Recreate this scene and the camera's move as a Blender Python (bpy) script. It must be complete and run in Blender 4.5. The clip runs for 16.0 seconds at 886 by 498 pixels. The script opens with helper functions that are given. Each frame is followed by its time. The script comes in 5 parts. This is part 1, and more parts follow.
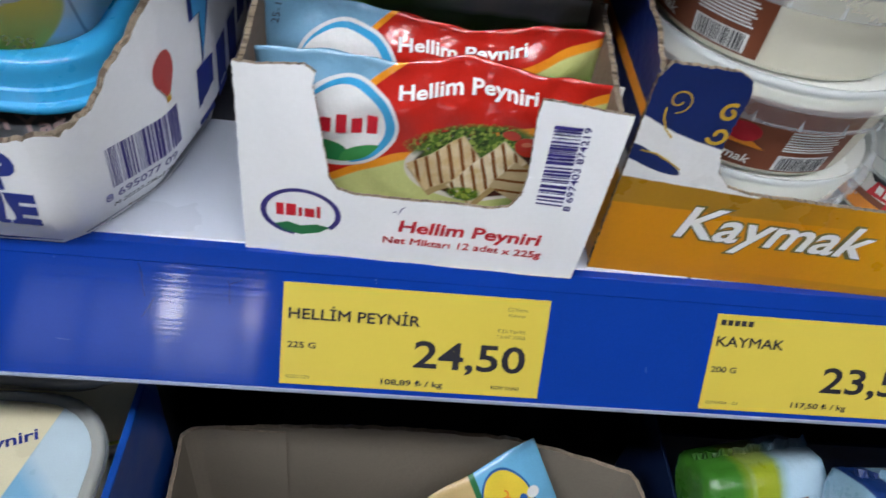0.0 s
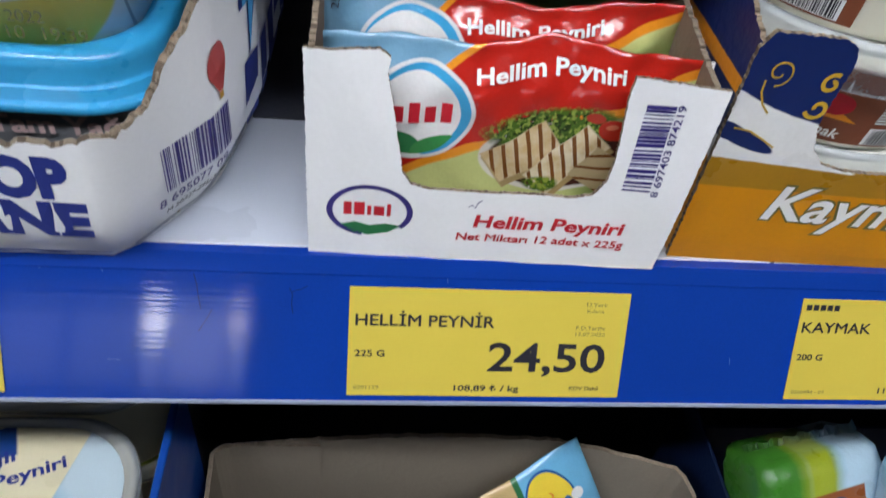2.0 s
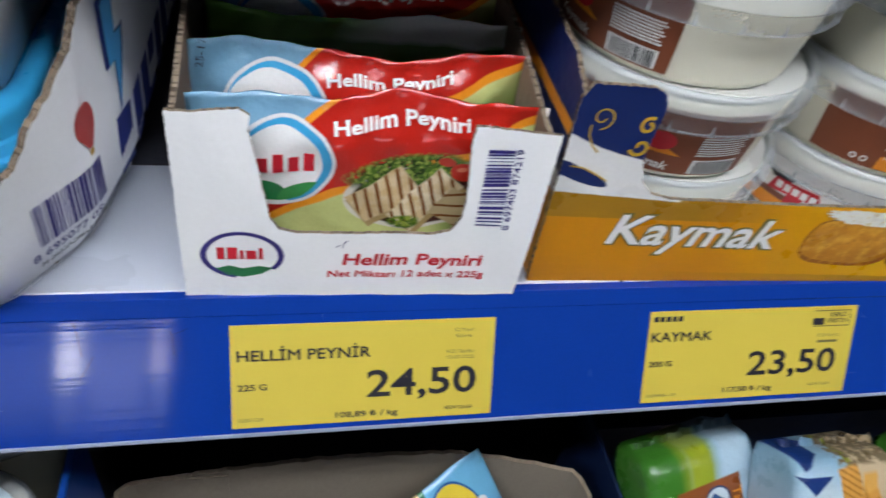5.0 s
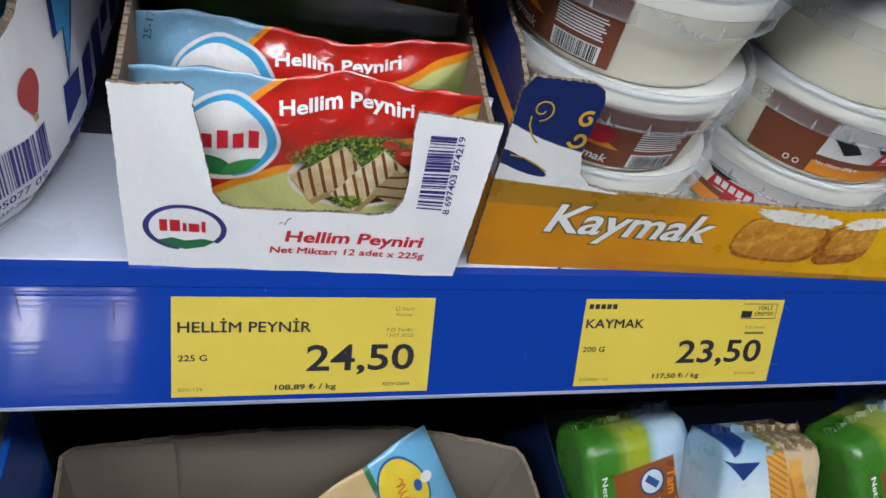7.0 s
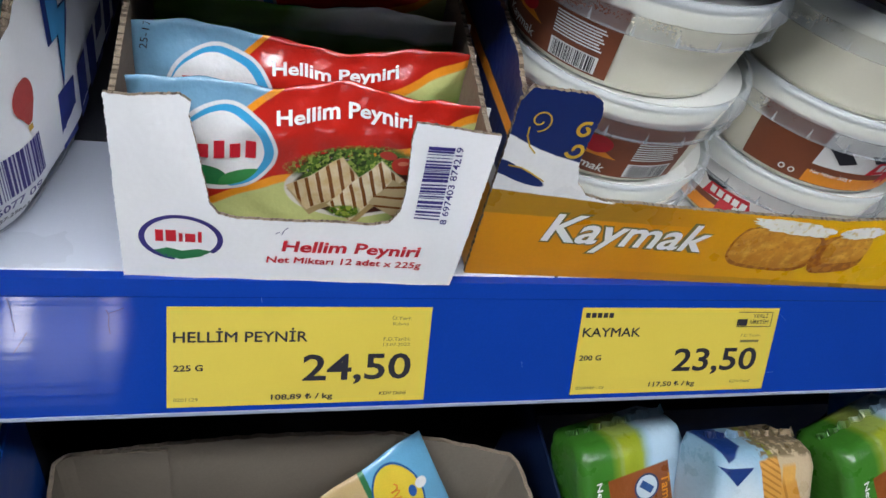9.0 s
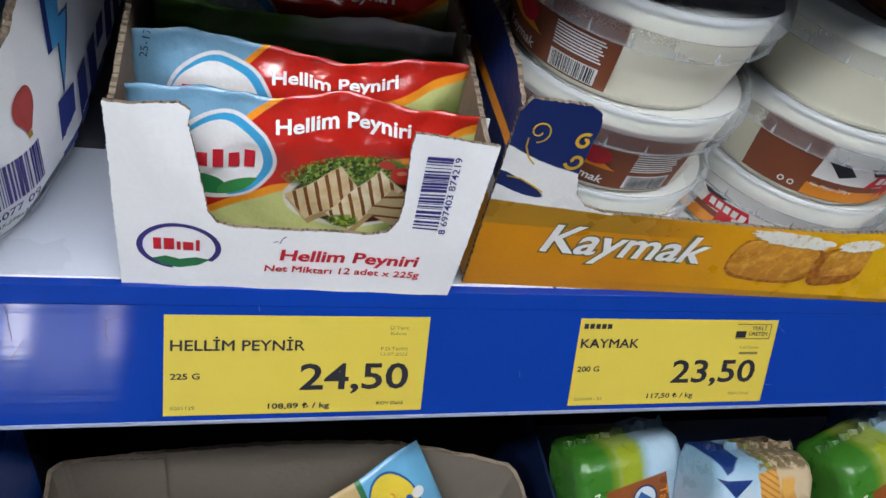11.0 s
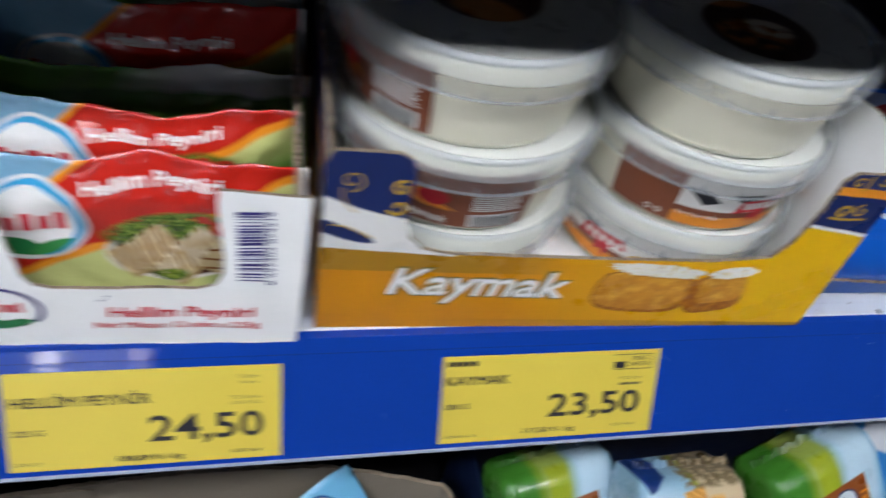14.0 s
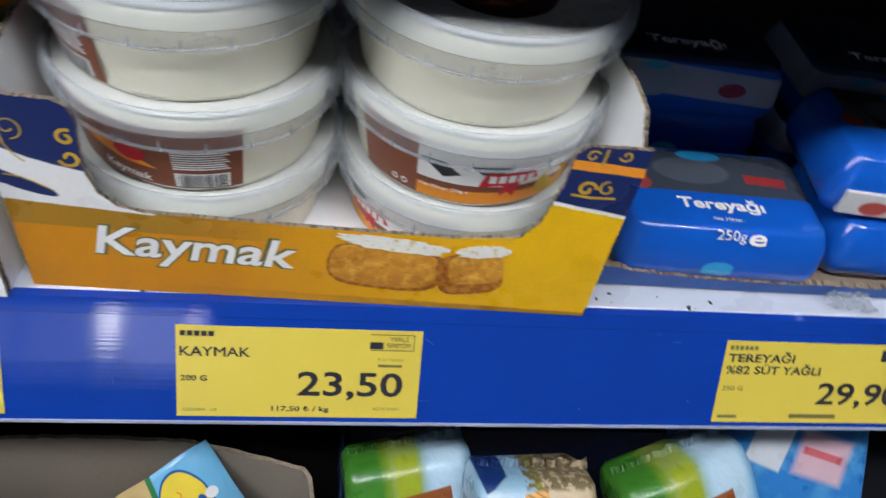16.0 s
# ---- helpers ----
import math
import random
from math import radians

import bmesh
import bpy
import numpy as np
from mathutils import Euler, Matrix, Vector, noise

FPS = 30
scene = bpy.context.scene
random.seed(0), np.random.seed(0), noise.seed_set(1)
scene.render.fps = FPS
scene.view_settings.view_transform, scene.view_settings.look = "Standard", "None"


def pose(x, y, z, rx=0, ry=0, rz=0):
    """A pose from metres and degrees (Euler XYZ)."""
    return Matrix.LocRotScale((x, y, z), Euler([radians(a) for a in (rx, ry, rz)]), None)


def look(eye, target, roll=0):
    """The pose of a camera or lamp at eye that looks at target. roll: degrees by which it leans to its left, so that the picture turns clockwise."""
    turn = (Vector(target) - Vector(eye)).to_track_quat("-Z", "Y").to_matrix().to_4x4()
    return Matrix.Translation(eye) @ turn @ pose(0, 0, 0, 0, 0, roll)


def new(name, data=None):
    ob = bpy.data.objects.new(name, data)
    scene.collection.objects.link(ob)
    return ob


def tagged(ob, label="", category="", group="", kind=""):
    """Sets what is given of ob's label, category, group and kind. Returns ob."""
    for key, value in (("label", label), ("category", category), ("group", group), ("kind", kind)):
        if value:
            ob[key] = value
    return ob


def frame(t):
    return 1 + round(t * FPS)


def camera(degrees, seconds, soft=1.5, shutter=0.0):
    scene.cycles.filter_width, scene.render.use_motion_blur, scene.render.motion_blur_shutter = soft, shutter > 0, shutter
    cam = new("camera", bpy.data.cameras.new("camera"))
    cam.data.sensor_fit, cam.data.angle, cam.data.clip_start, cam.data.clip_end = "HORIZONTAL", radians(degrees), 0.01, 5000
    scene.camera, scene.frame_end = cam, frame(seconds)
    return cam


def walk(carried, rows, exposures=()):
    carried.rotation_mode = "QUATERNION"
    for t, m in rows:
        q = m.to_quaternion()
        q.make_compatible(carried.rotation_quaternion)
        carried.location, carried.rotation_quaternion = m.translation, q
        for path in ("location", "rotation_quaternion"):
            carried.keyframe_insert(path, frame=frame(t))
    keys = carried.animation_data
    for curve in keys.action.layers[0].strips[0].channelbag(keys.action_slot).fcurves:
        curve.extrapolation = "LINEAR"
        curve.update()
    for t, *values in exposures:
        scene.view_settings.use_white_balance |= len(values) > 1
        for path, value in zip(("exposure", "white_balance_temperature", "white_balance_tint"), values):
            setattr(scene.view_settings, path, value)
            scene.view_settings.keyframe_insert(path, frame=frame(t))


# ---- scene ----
cam = camera(62.5, 16.0, shutter=0.7)
PATH = [
    (0, (0.036, -0.211, 1.331), (0.234, 1.191, -0.081), 10.3),
    (0.5, (0.017, -0.213, 1.322), (0.225, 1.195, -0.084), 10.4),
    (1, (0.008, -0.2, 1.315), (0.222, 1.196, -0.102), 8.8),
    (1.5, (0.003, -0.197, 1.309), (0.233, 1.179, -0.124), 9.6),
    (2, (0.0, -0.197, 1.311), (0.249, 1.205, -0.092), 9.1),
    (2.5, (-0.004, -0.199, 1.322), (0.268, 1.247, -0.033), 8.2),
    (3, (0.0, -0.201, 1.326), (0.296, 1.233, -0.036), 8.6),
    (3.5, (0.0, -0.201, 1.326), (0.306, 1.228, -0.04), 9.0),
    (4, (0.005, -0.198, 1.328), (0.342, 1.216, -0.045), 8.9),
    (4.5, (0.012, -0.198, 1.329), (0.424, 1.209, -0.031), 10.7),
    (5, (0.02, -0.209, 1.337), (0.465, 1.193, -0.018), 11.5),
    (5.2, (0.025, -0.212, 1.34), (0.507, 1.188, -0.005), 13.7),
    (7.5, (0.03, -0.216, 1.346), (0.565, 1.124, -0.039), 16.9),
    (8, (0.027, -0.213, 1.346), (0.575, 1.127, -0.034), 17.1),
    (8.5, (0.024, -0.213, 1.347), (0.566, 1.131, -0.031), 17.3),
    (9, (0.028, -0.212, 1.348), (0.575, 1.132, -0.029), 17.1),
    (11.3, (0.029, -0.211, 1.349), (0.572, 1.149, -0.012), 17.4),
    (11.5, (0.028, -0.21, 1.352), (0.571, 1.148, -0.012), 17.5),
    (12, (0.029, -0.205, 1.351), (0.605, 1.137, -0.015), 18.1),
    (12.5, (0.028, -0.206, 1.352), (0.605, 1.135, -0.015), 18.2),
    (13, (0.03, -0.206, 1.354), (0.6, 1.145, -0.006), 18.0),
    (13.5, (0.04, -0.201, 1.362), (0.538, 1.149, -0.027), 15.0),
    (13.8, (0.072, -0.197, 1.37), (0.556, 1.128, -0.048), 13.7),
    (14, (0.112, -0.204, 1.378), (0.585, 1.15, -0.016), 13.5),
    (14.2, (0.153, -0.201, 1.372), (0.589, 1.116, -0.068), 13.5),
    (14.5, (0.203, -0.211, 1.364), (0.593, 1.07, -0.122), 12.5),
    (14.8, (0.225, -0.22, 1.359), (0.56, 1.065, -0.137), 11.9),
    (15, (0.233, -0.223, 1.366), (0.586, 1.093, -0.098), 13.1),
    (15.2, (0.234, -0.225, 1.376), (0.576, 1.117, -0.067), 14.3),
    (15.5, (0.242, -0.22, 1.378), (0.562, 1.173, -0.021), 14.5),
    (16, (0.27, -0.219, 1.378), (0.57, 1.154, -0.045), 11.5),
]
walk(cam, [(t, look(eye, target, roll)) for t, eye, target, roll in PATH], [(0, -0.18), (13.4, -0.16), (14.5, -0.08), (16, -0.03)])

# ---- light ----
world = bpy.data.worlds.new("world")
scene.world = world
world.use_nodes = True
world.node_tree.nodes["Background"].inputs[0].default_value = (0.75, 0.85, 1.0, 1)
world.node_tree.nodes["Background"].inputs[1].default_value = 0.15

LAMP_STRENGTH, FAR_STRENGTH = 57.0, 22.0


# ---- material helpers ----
def mix_rgb(nt, fac, a, b, mode="MIX"):
    n = nt.nodes.new("ShaderNodeMix")
    n.data_type, n.blend_type = "RGBA", mode
    for socket, value in ((n.inputs[0], fac), (n.inputs[6], a), (n.inputs[7], b)):
        if isinstance(value, bpy.types.NodeSocket):
            nt.links.new(value, socket)
        else:
            socket.default_value = value if not isinstance(value, tuple) or len(value) == 4 else (*value, 1)
    return n.outputs[2]


def maths(nt, op, a, b=0.0, clamp=False):
    n = nt.nodes.new("ShaderNodeMath")
    n.operation, n.use_clamp = op, clamp
    for socket, value in ((n.inputs[0], a), (n.inputs[1], b)):
        if isinstance(value, bpy.types.NodeSocket):
            nt.links.new(value, socket)
        else:
            socket.default_value = value
    return n.outputs[0]


def noise_of(nt, vec, scale, detail=3.0):
    n = nt.nodes.new("ShaderNodeTexNoise")
    n.inputs["Scale"].default_value, n.inputs["Detail"].default_value = scale, detail
    nt.links.new(vec, n.inputs["Vector"])
    return n.outputs["Fac"]


def material(name, color, rough=0.5, metal=0.0, layers=(), vary=0.12, grain=900.0, coarse=40.0, bump=0.15, bump_scale=None,
             trans=0.0, alpha=1.0, sss=0.0, coat=0.0, emit=0.0, wobble=0.0, axes="XZ", bump_stretch=None, ior=1.45, spread=0.25):
    """A Principled material. layers: printed shapes over the base colour, each (colour, mask, mask, ...), in the part's own
    coordinates; a mask is ("half", a, b, c, soft), ("ell", cu, cv, ru, rv, degrees, soft), ("rect", cu, cv, hu, hv, degrees, soft),
    ("stripe", pitch, duty, degrees, offset) or ("noise", scale, threshold, soft)."""
    m = bpy.data.materials.new(name)
    m.use_nodes = True
    nt = m.node_tree
    b = nt.nodes["Principled BSDF"]
    tc = nt.nodes.new("ShaderNodeTexCoord")
    vec = tc.outputs["Object"]
    fine, broad = noise_of(nt, vec, grain, 2.0), noise_of(nt, vec, coarse, 4.0)
    col = (*color, 1)
    if layers:
        sep = nt.nodes.new("ShaderNodeSeparateXYZ")
        nt.links.new(vec, sep.inputs[0])
        u, v = sep.outputs["XYZ".index(axes[0])], sep.outputs["XYZ".index(axes[1])]
        if wobble:
            u = maths(nt, "ADD", u, maths(nt, "MULTIPLY", maths(nt, "SUBTRACT", noise_of(nt, vec, 120.0), 0.5), wobble))
            v = maths(nt, "ADD", v, maths(nt, "MULTIPLY", maths(nt, "SUBTRACT", noise_of(nt, vec, 97.0), 0.5), wobble))

        def line(a, c, k):
            return maths(nt, "SUBTRACT", maths(nt, "ADD", maths(nt, "MULTIPLY", u, a), maths(nt, "MULTIPLY", v, c)), k)

        def mask(spec):
            kind = spec[0]
            if kind == "half":
                _, a, c, k, soft = spec
                return maths(nt, "ADD", maths(nt, "DIVIDE", line(a, c, k), soft), 0.5, True)
            if kind in ("ell", "rect"):
                _, cu, cv, ru, rv, deg, soft = spec
                co, si = math.cos(radians(deg)), math.sin(radians(deg))
                p = maths(nt, "ABSOLUTE", maths(nt, "DIVIDE", line(co, si, co * cu + si * cv), ru))
                q = maths(nt, "ABSOLUTE", maths(nt, "DIVIDE", line(-si, co, -si * cu + co * cv), rv))
                if kind == "ell":
                    d = maths(nt, "SQRT", maths(nt, "ADD", maths(nt, "MULTIPLY", p, p), maths(nt, "MULTIPLY", q, q)))
                else:
                    d = maths(nt, "MAXIMUM", p, q)
                return maths(nt, "ADD", maths(nt, "DIVIDE", maths(nt, "SUBTRACT", 1.0, d), soft), 0.5, True)
            if kind == "stripe":
                _, pitch, duty, deg, off = spec
                co, si = math.cos(radians(deg)), math.sin(radians(deg))
                f = maths(nt, "FRACT", maths(nt, "ADD", maths(nt, "DIVIDE", line(co, si, 0.0), pitch), 100.0 + off))
                return maths(nt, "LESS_THAN", f, duty)
            _, scale, limit, soft = spec
            return maths(nt, "ADD", maths(nt, "DIVIDE", maths(nt, "SUBTRACT", noise_of(nt, vec, scale), limit), soft), 0.5, True)

        for c, *masks in layers:
            k = mask(masks[0])
            for spec in masks[1:]:
                k = maths(nt, "MULTIPLY", k, mask(spec))
            col = mix_rgb(nt, k, col, (*c, 1))
    tone = maths(nt, "ADD", maths(nt, "MULTIPLY", fine, vary), maths(nt, "MULTIPLY", broad, vary * 1.6))
    tone = maths(nt, "ADD", tone, 1.0 - 1.3 * vary)
    rgb = nt.nodes.new("ShaderNodeCombineColor")
    for i in range(3):
        nt.links.new(tone, rgb.inputs[i])
    col = mix_rgb(nt, 1.0, col, rgb.outputs[0], "MULTIPLY")
    nt.links.new(col, b.inputs["Base Color"])
    r = maths(nt, "ADD", maths(nt, "MULTIPLY", maths(nt, "SUBTRACT", broad, 0.5), spread), rough, True)
    nt.links.new(r, b.inputs["Roughness"])
    b.inputs["Metallic"].default_value, b.inputs["IOR"].default_value = metal, ior
    b.inputs["Transmission Weight"].default_value = trans
    b.inputs["Alpha"].default_value = alpha
    b.inputs["Coat Weight"].default_value, b.inputs["Coat Roughness"].default_value = coat, 0.12
    if sss:
        b.inputs["Subsurface Weight"].default_value, b.inputs["Subsurface Scale"].default_value = sss, 0.006
        b.inputs["Subsurface Radius"].default_value = (1.0, 0.95, 0.85)
    if emit:
        b.inputs["Emission Color"].default_value, b.inputs["Emission Strength"].default_value = (*color, 1), emit
    if bump:
        src = vec
        if bump_stretch:
            mp = nt.nodes.new("ShaderNodeMapping")
            mp.inputs["Scale"].default_value = bump_stretch
            nt.links.new(vec, mp.inputs["Vector"])
            src = mp.outputs[0]
        bp = nt.nodes.new("ShaderNodeBump")
        bp.inputs["Strength"].default_value, bp.inputs["Distance"].default_value = bump, 0.002
        nt.links.new(noise_of(nt, src, bump_scale or grain * 0.3, 4.0), bp.inputs["Height"])
        nt.links.new(bp.outputs[0], b.inputs["Normal"])
    return m


# ---- mesh helpers ----
from mathutils.geometry import tessellate_polygon

PLACE = {}


def thing(name, at=(0, 0, 0), label="", category="", group="", kind="", m=None):
    ob = new(name)
    ob.empty_display_size = 0.02
    ob.matrix_basis = m if m is not None else Matrix.Translation(at)
    PLACE[ob] = ob.matrix_basis.copy()
    return tagged(ob, label, category, group, kind)


def part(name, bm, mats, parent=None, label="", m=None, smooth=False):
    """Links a bmesh as one mesh object under a thing or a part; m is its place in the world."""
    me = bpy.data.meshes.new(name)
    bmesh.ops.recalc_face_normals(bm, faces=bm.faces) if smooth == "recalc" else None
    bm.to_mesh(me)
    bm.free()
    for x in (mats if isinstance(mats, (list, tuple)) else [mats]):
        me.materials.append(x)
    if smooth:
        for p in me.polygons:
            p.use_smooth = True
    ob = new(name, me)
    w = m if m is not None else (PLACE[parent].copy() if parent else Matrix())
    PLACE[ob] = w.copy()
    if parent:
        ob.parent = parent
        ob.matrix_basis = PLACE[parent].inverted() @ w
    else:
        ob.matrix_basis = w
    return tagged(ob, label)


def box_bm(size, centre=(0, 0, 0), bevel=0.0, segments=2):
    bm = bmesh.new()
    bmesh.ops.create_cube(bm, size=1.0, matrix=Matrix.Translation(centre) @ Matrix.Diagonal((*size, 1)))
    if bevel:
        bmesh.ops.bevel(bm, geom=bm.edges[:], offset=bevel, segments=segments, affect="EDGES", profile=0.5)
    return bm


def outline_bm(points, thick, front=0, edge=1, back=2, flutes=False):
    """A sheet cut to an outline in x and z; its front faces -y, its back lies thick behind; flutes shows the board's hollow waves."""
    bm = bmesh.new()
    waves = random.Random(len(points))
    a = [bm.verts.new((x, 0, z)) for x, z in points]
    b = [bm.verts.new((x, thick, z)) for x, z in points]
    n = len(points)
    for tri in tessellate_polygon([[Vector((x, z, 0)) for x, z in points]]):
        if len(set(tri)) == 3:
            bm.faces.new([a[i] for i in tri]).material_index = front
            bm.faces.new([b[i] for i in tri[::-1]]).material_index = back
    for i in range(n):
        s = bm.faces.new((a[i], b[i], b[(i + 1) % n], a[(i + 1) % n]))
        s.material_index = 3 if flutes and waves.random() < 0.30 else edge
    bmesh.ops.recalc_face_normals(bm, faces=bm.faces[:])
    return bm


def torn(points, step=0.0022, rough=0.0006, fixed=()):
    """Cuts an outline into short steps and roughens it, but for its straight foot."""
    out = []
    n = len(points)
    for i in range(n):
        p, q = Vector(points[i]), Vector(points[(i + 1) % n])
        k = max(1, int((q - p).length / step))
        for j in range(k):
            x = p.lerp(q, j / k)
            if x.y > 0.004 and j:
                x = x + Vector((random.uniform(-rough, rough), random.uniform(-rough, rough)))
            out.append((x.x, x.y))
    return out


def bent(bm, by, step=0.004, size=(0.15, 0.09)):
    """Cuts a sheet into a grid and pushes it back by by(u, v); its rim stays sharp."""
    for axis, length in ((Vector((1, 0, 0)), size[0]), (Vector((0, 0, 1)), size[1])):
        for k in range(1, int(length / step)):
            bmesh.ops.bisect_plane(bm, geom=bm.verts[:] + bm.edges[:] + bm.faces[:], plane_co=axis * (k * step), plane_no=axis)
    for v in bm.verts:
        v.co.y += by(v.co.x, v.co.z)
    bmesh.ops.split_edges(bm, edges=[e for e in bm.edges if len({f.material_index in (1, 3) for f in e.link_faces}) > 1])
    return bm


def revolve_bm(profile, steps=64):
    bm = bmesh.new()
    rings = []
    for r, z in profile:
        rings.append([bm.verts.new((r * math.cos(2 * math.pi * i / steps), r * math.sin(2 * math.pi * i / steps), z)) for i in range(steps)])
    for a, b in zip(rings, rings[1:]):
        for i in range(steps):
            bm.faces.new((a[i], a[(i + 1) % steps], b[(i + 1) % steps], b[i]))
    return bm


def rounded(hx, hy, r, k=8):
    pts = []
    for cx, cy, a0 in ((hx - r, hy - r, 0), (-hx + r, hy - r, 90), (-hx + r, -hy + r, 180), (hx - r, -hy + r, 270)):
        for i in range(k + 1):
            a = radians(a0 + 90 * i / k)
            pts.append((cx + r * math.cos(a), cy + r * math.sin(a)))
    return pts


def loft_bm(rings, cap_start=True, cap_end=True):
    """rings: lists of equally many 3D points."""
    bm = bmesh.new()
    vs = [[bm.verts.new(p) for p in ring] for ring in rings]
    n = len(vs[0])
    for a, b in zip(vs, vs[1:]):
        for i in range(n):
            bm.faces.new((a[i], a[(i + 1) % n], b[(i + 1) % n], b[i]))
    if cap_start:
        bm.faces.new(vs[0][::-1])
    if cap_end:
        bm.faces.new(vs[-1])
    bmesh.ops.recalc_face_normals(bm, faces=bm.faces[:])
    return bm


def sweep_x_bm(profile, x0, x1):
    """A closed profile in y and z, drawn out along x."""
    return loft_bm([[(x0, y, z) for y, z in profile], [(x1, y, z) for y, z in profile]])


def flat(u, v, w=0.0):
    return Vector((u, -w, v))


def words_bm(text, height, u=0.0, v=0.0, width=None, bold=0.0, slant=0.0, turn=0.0, align="LEFT", on=flat, lift=0.0003, spacing=1.0):
    """Words as a mesh, their capitals that high, from (u, v) on; width stretches them; on() lays them on a surface."""
    c = bpy.data.curves.new("words", "FONT")
    thick = bold if "M" in text else 0.0
    c.body, c.size, c.align_x, c.offset, c.space_character = text, 1.0, "LEFT", bold - thick, spacing
    c.resolution_u = 3
    ob = bpy.data.objects.new("words", c)
    me = bpy.data.meshes.new_from_object(ob)
    co = [w.co.copy() for w in me.vertices]
    faces = [tuple(p.vertices) for p in me.polygons]
    bpy.data.objects.remove(ob)
    bpy.data.curves.remove(c)
    bpy.data.meshes.remove(me)
    s = height / 0.729
    lo, hi = min(p.x for p in co), max(p.x for p in co)
    sx = width / (hi - lo) if width else s
    x0 = {"LEFT": 0.0, "CENTER": -(hi - lo) * sx / 2, "RIGHT": -(hi - lo) * sx}[align]
    ca, sa = math.cos(radians(turn)), math.sin(radians(turn))
    bm = bmesh.new()
    for k, (dx, dy) in enumerate(((0, 0), (1, 0), (-1, 0), (0, 1), (0, -1)) if thick else ((0, 0),)):
        vs = []
        for p in co:
            a, b = x0 + (p.x - lo) * sx + slant * p.y * s + dx * thick * s, (p.y + dy * thick) * s
            vs.append(bm.verts.new(on(u + a * ca - b * sa, v + a * sa + b * ca, lift + k * 0.00002)))
        for f in faces:
            bm.faces.new([vs[i] for i in f])
    return bm


def patch_bm(rects, on=flat, lift=0.0003, cuts=1):
    """Printed rectangles (u0, v0, u1, v1) laid on a surface."""
    bm = bmesh.new()
    for u0, v0, u1, v1 in rects:
        cols = [(bm.verts.new(on(u0 + (u1 - u0) * i / cuts, v0, lift)), bm.verts.new(on(u0 + (u1 - u0) * i / cuts, v1, lift))) for i in range(cuts + 1)]
        for (a, b), (c, d) in zip(cols, cols[1:]):
            bm.faces.new((a, c, d, b))
    return bm


def disc_bm(cu, cv, ru, rv, on=flat, lift=0.0003, steps=40, hole=0.0, start=0.0, sweep=360.0, turn=0.0):
    """A printed disc, or a ring or arc where hole is over 0."""
    bm = bmesh.new()
    ct, st = math.cos(radians(turn)), math.sin(radians(turn))

    def at(k, f):
        a = radians(start + sweep * k / steps)
        x, y = ru * f * math.cos(a), rv * f * math.sin(a)
        return bm.verts.new(on(cu + x * ct - y * st, cv + x * st + y * ct, lift))
    outer = [at(k, 1.0) for k in range(steps + 1)]
    if hole:
        inner = [at(k, hole) for k in range(steps + 1)]
        for k in range(steps):
            bm.faces.new((outer[k], outer[k + 1], inner[k + 1], inner[k]))
    else:
        bm.faces.new(outer[:-1] if sweep == 360.0 else outer)
    return bm


def shape_bm(points, on=flat, lift=0.0003):
    bm = bmesh.new()
    vs = [bm.verts.new((u, v, 0)) for u, v in points]
    for tri in tessellate_polygon([[Vector((u, v, 0)) for u, v in points]]):
        bm.faces.new([vs[i] for i in tri])
    if on is not flat:
        bmesh.ops.subdivide_edges(bm, edges=bm.edges[:], cuts=4, use_grid_fill=True)
    for x in bm.verts:
        x.co = on(x.co.x, x.co.y, lift)
    return bm


def ribbon_bm(points, width, on=flat, lift=0.0003):
    """A drawn line of that width."""
    bm = bmesh.new()
    prev = None
    for i, p in enumerate(points):
        a, b = Vector(points[max(i - 1, 0)]), Vector(points[min(i + 1, len(points) - 1)])
        d = (b - a).normalized()
        n = Vector((-d.y, d.x)) * width / 2
        pair = [bm.verts.new(on(p[0] + s * n.x, p[1] + s * n.y, lift)) for s in (1, -1)]
        if prev:
            bm.faces.new((prev[0], prev[1], pair[1], pair[0]))
        prev = pair
    return bm


def bars(u0, v0, u1, v1, seed, upright=True):
    """The dark bars of a barcode within a rectangle."""
    rng = random.Random(seed)
    out, p, end = [], (u0 if upright else v0), (u1 if upright else v1)
    unit = (end - p) / 95
    while p < end - unit:
        w = unit * rng.choice((1, 1, 2, 2, 3, 4))
        q = min(p + w, end)
        out.append((p, v0, q, v1) if upright else (u0, p, u1, q))
        p = q + unit * rng.choice((1, 1, 2, 2, 3))
    return out


# ---- materials ----
white_metal = material("white_metal", (0.53, 0.57, 0.66), 0.30, vary=0.05, bump=0.05, coarse=15)
grey_metal = material("grey_metal", (0.12, 0.125, 0.14), 0.45, vary=0.1)
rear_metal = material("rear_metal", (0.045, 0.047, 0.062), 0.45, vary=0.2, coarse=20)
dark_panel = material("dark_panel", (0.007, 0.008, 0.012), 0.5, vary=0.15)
blue_plastic = material("blue_plastic", (0.006, 0.042, 0.31), 0.060, vary=0.14, coarse=18, spread=0.02, bump=0.022, bump_scale=100, bump_stretch=(0.004, 6, 6))
clear_lip = material("clear_lip", (0.50, 0.58, 0.74), 0.12, vary=0.10, alpha=0.5, bump=0.0)
crack_ink = material("crack_ink", (0.012, 0.022, 0.12), 0.14, vary=0.2, bump=0)
scuff = material("scuff", (0.10, 0.17, 0.42), 0.5, vary=0.2, bump=0)
blue_paint = material("blue_paint", (0.006, 0.06, 0.33), 0.35, vary=0.2, bump=0.1)
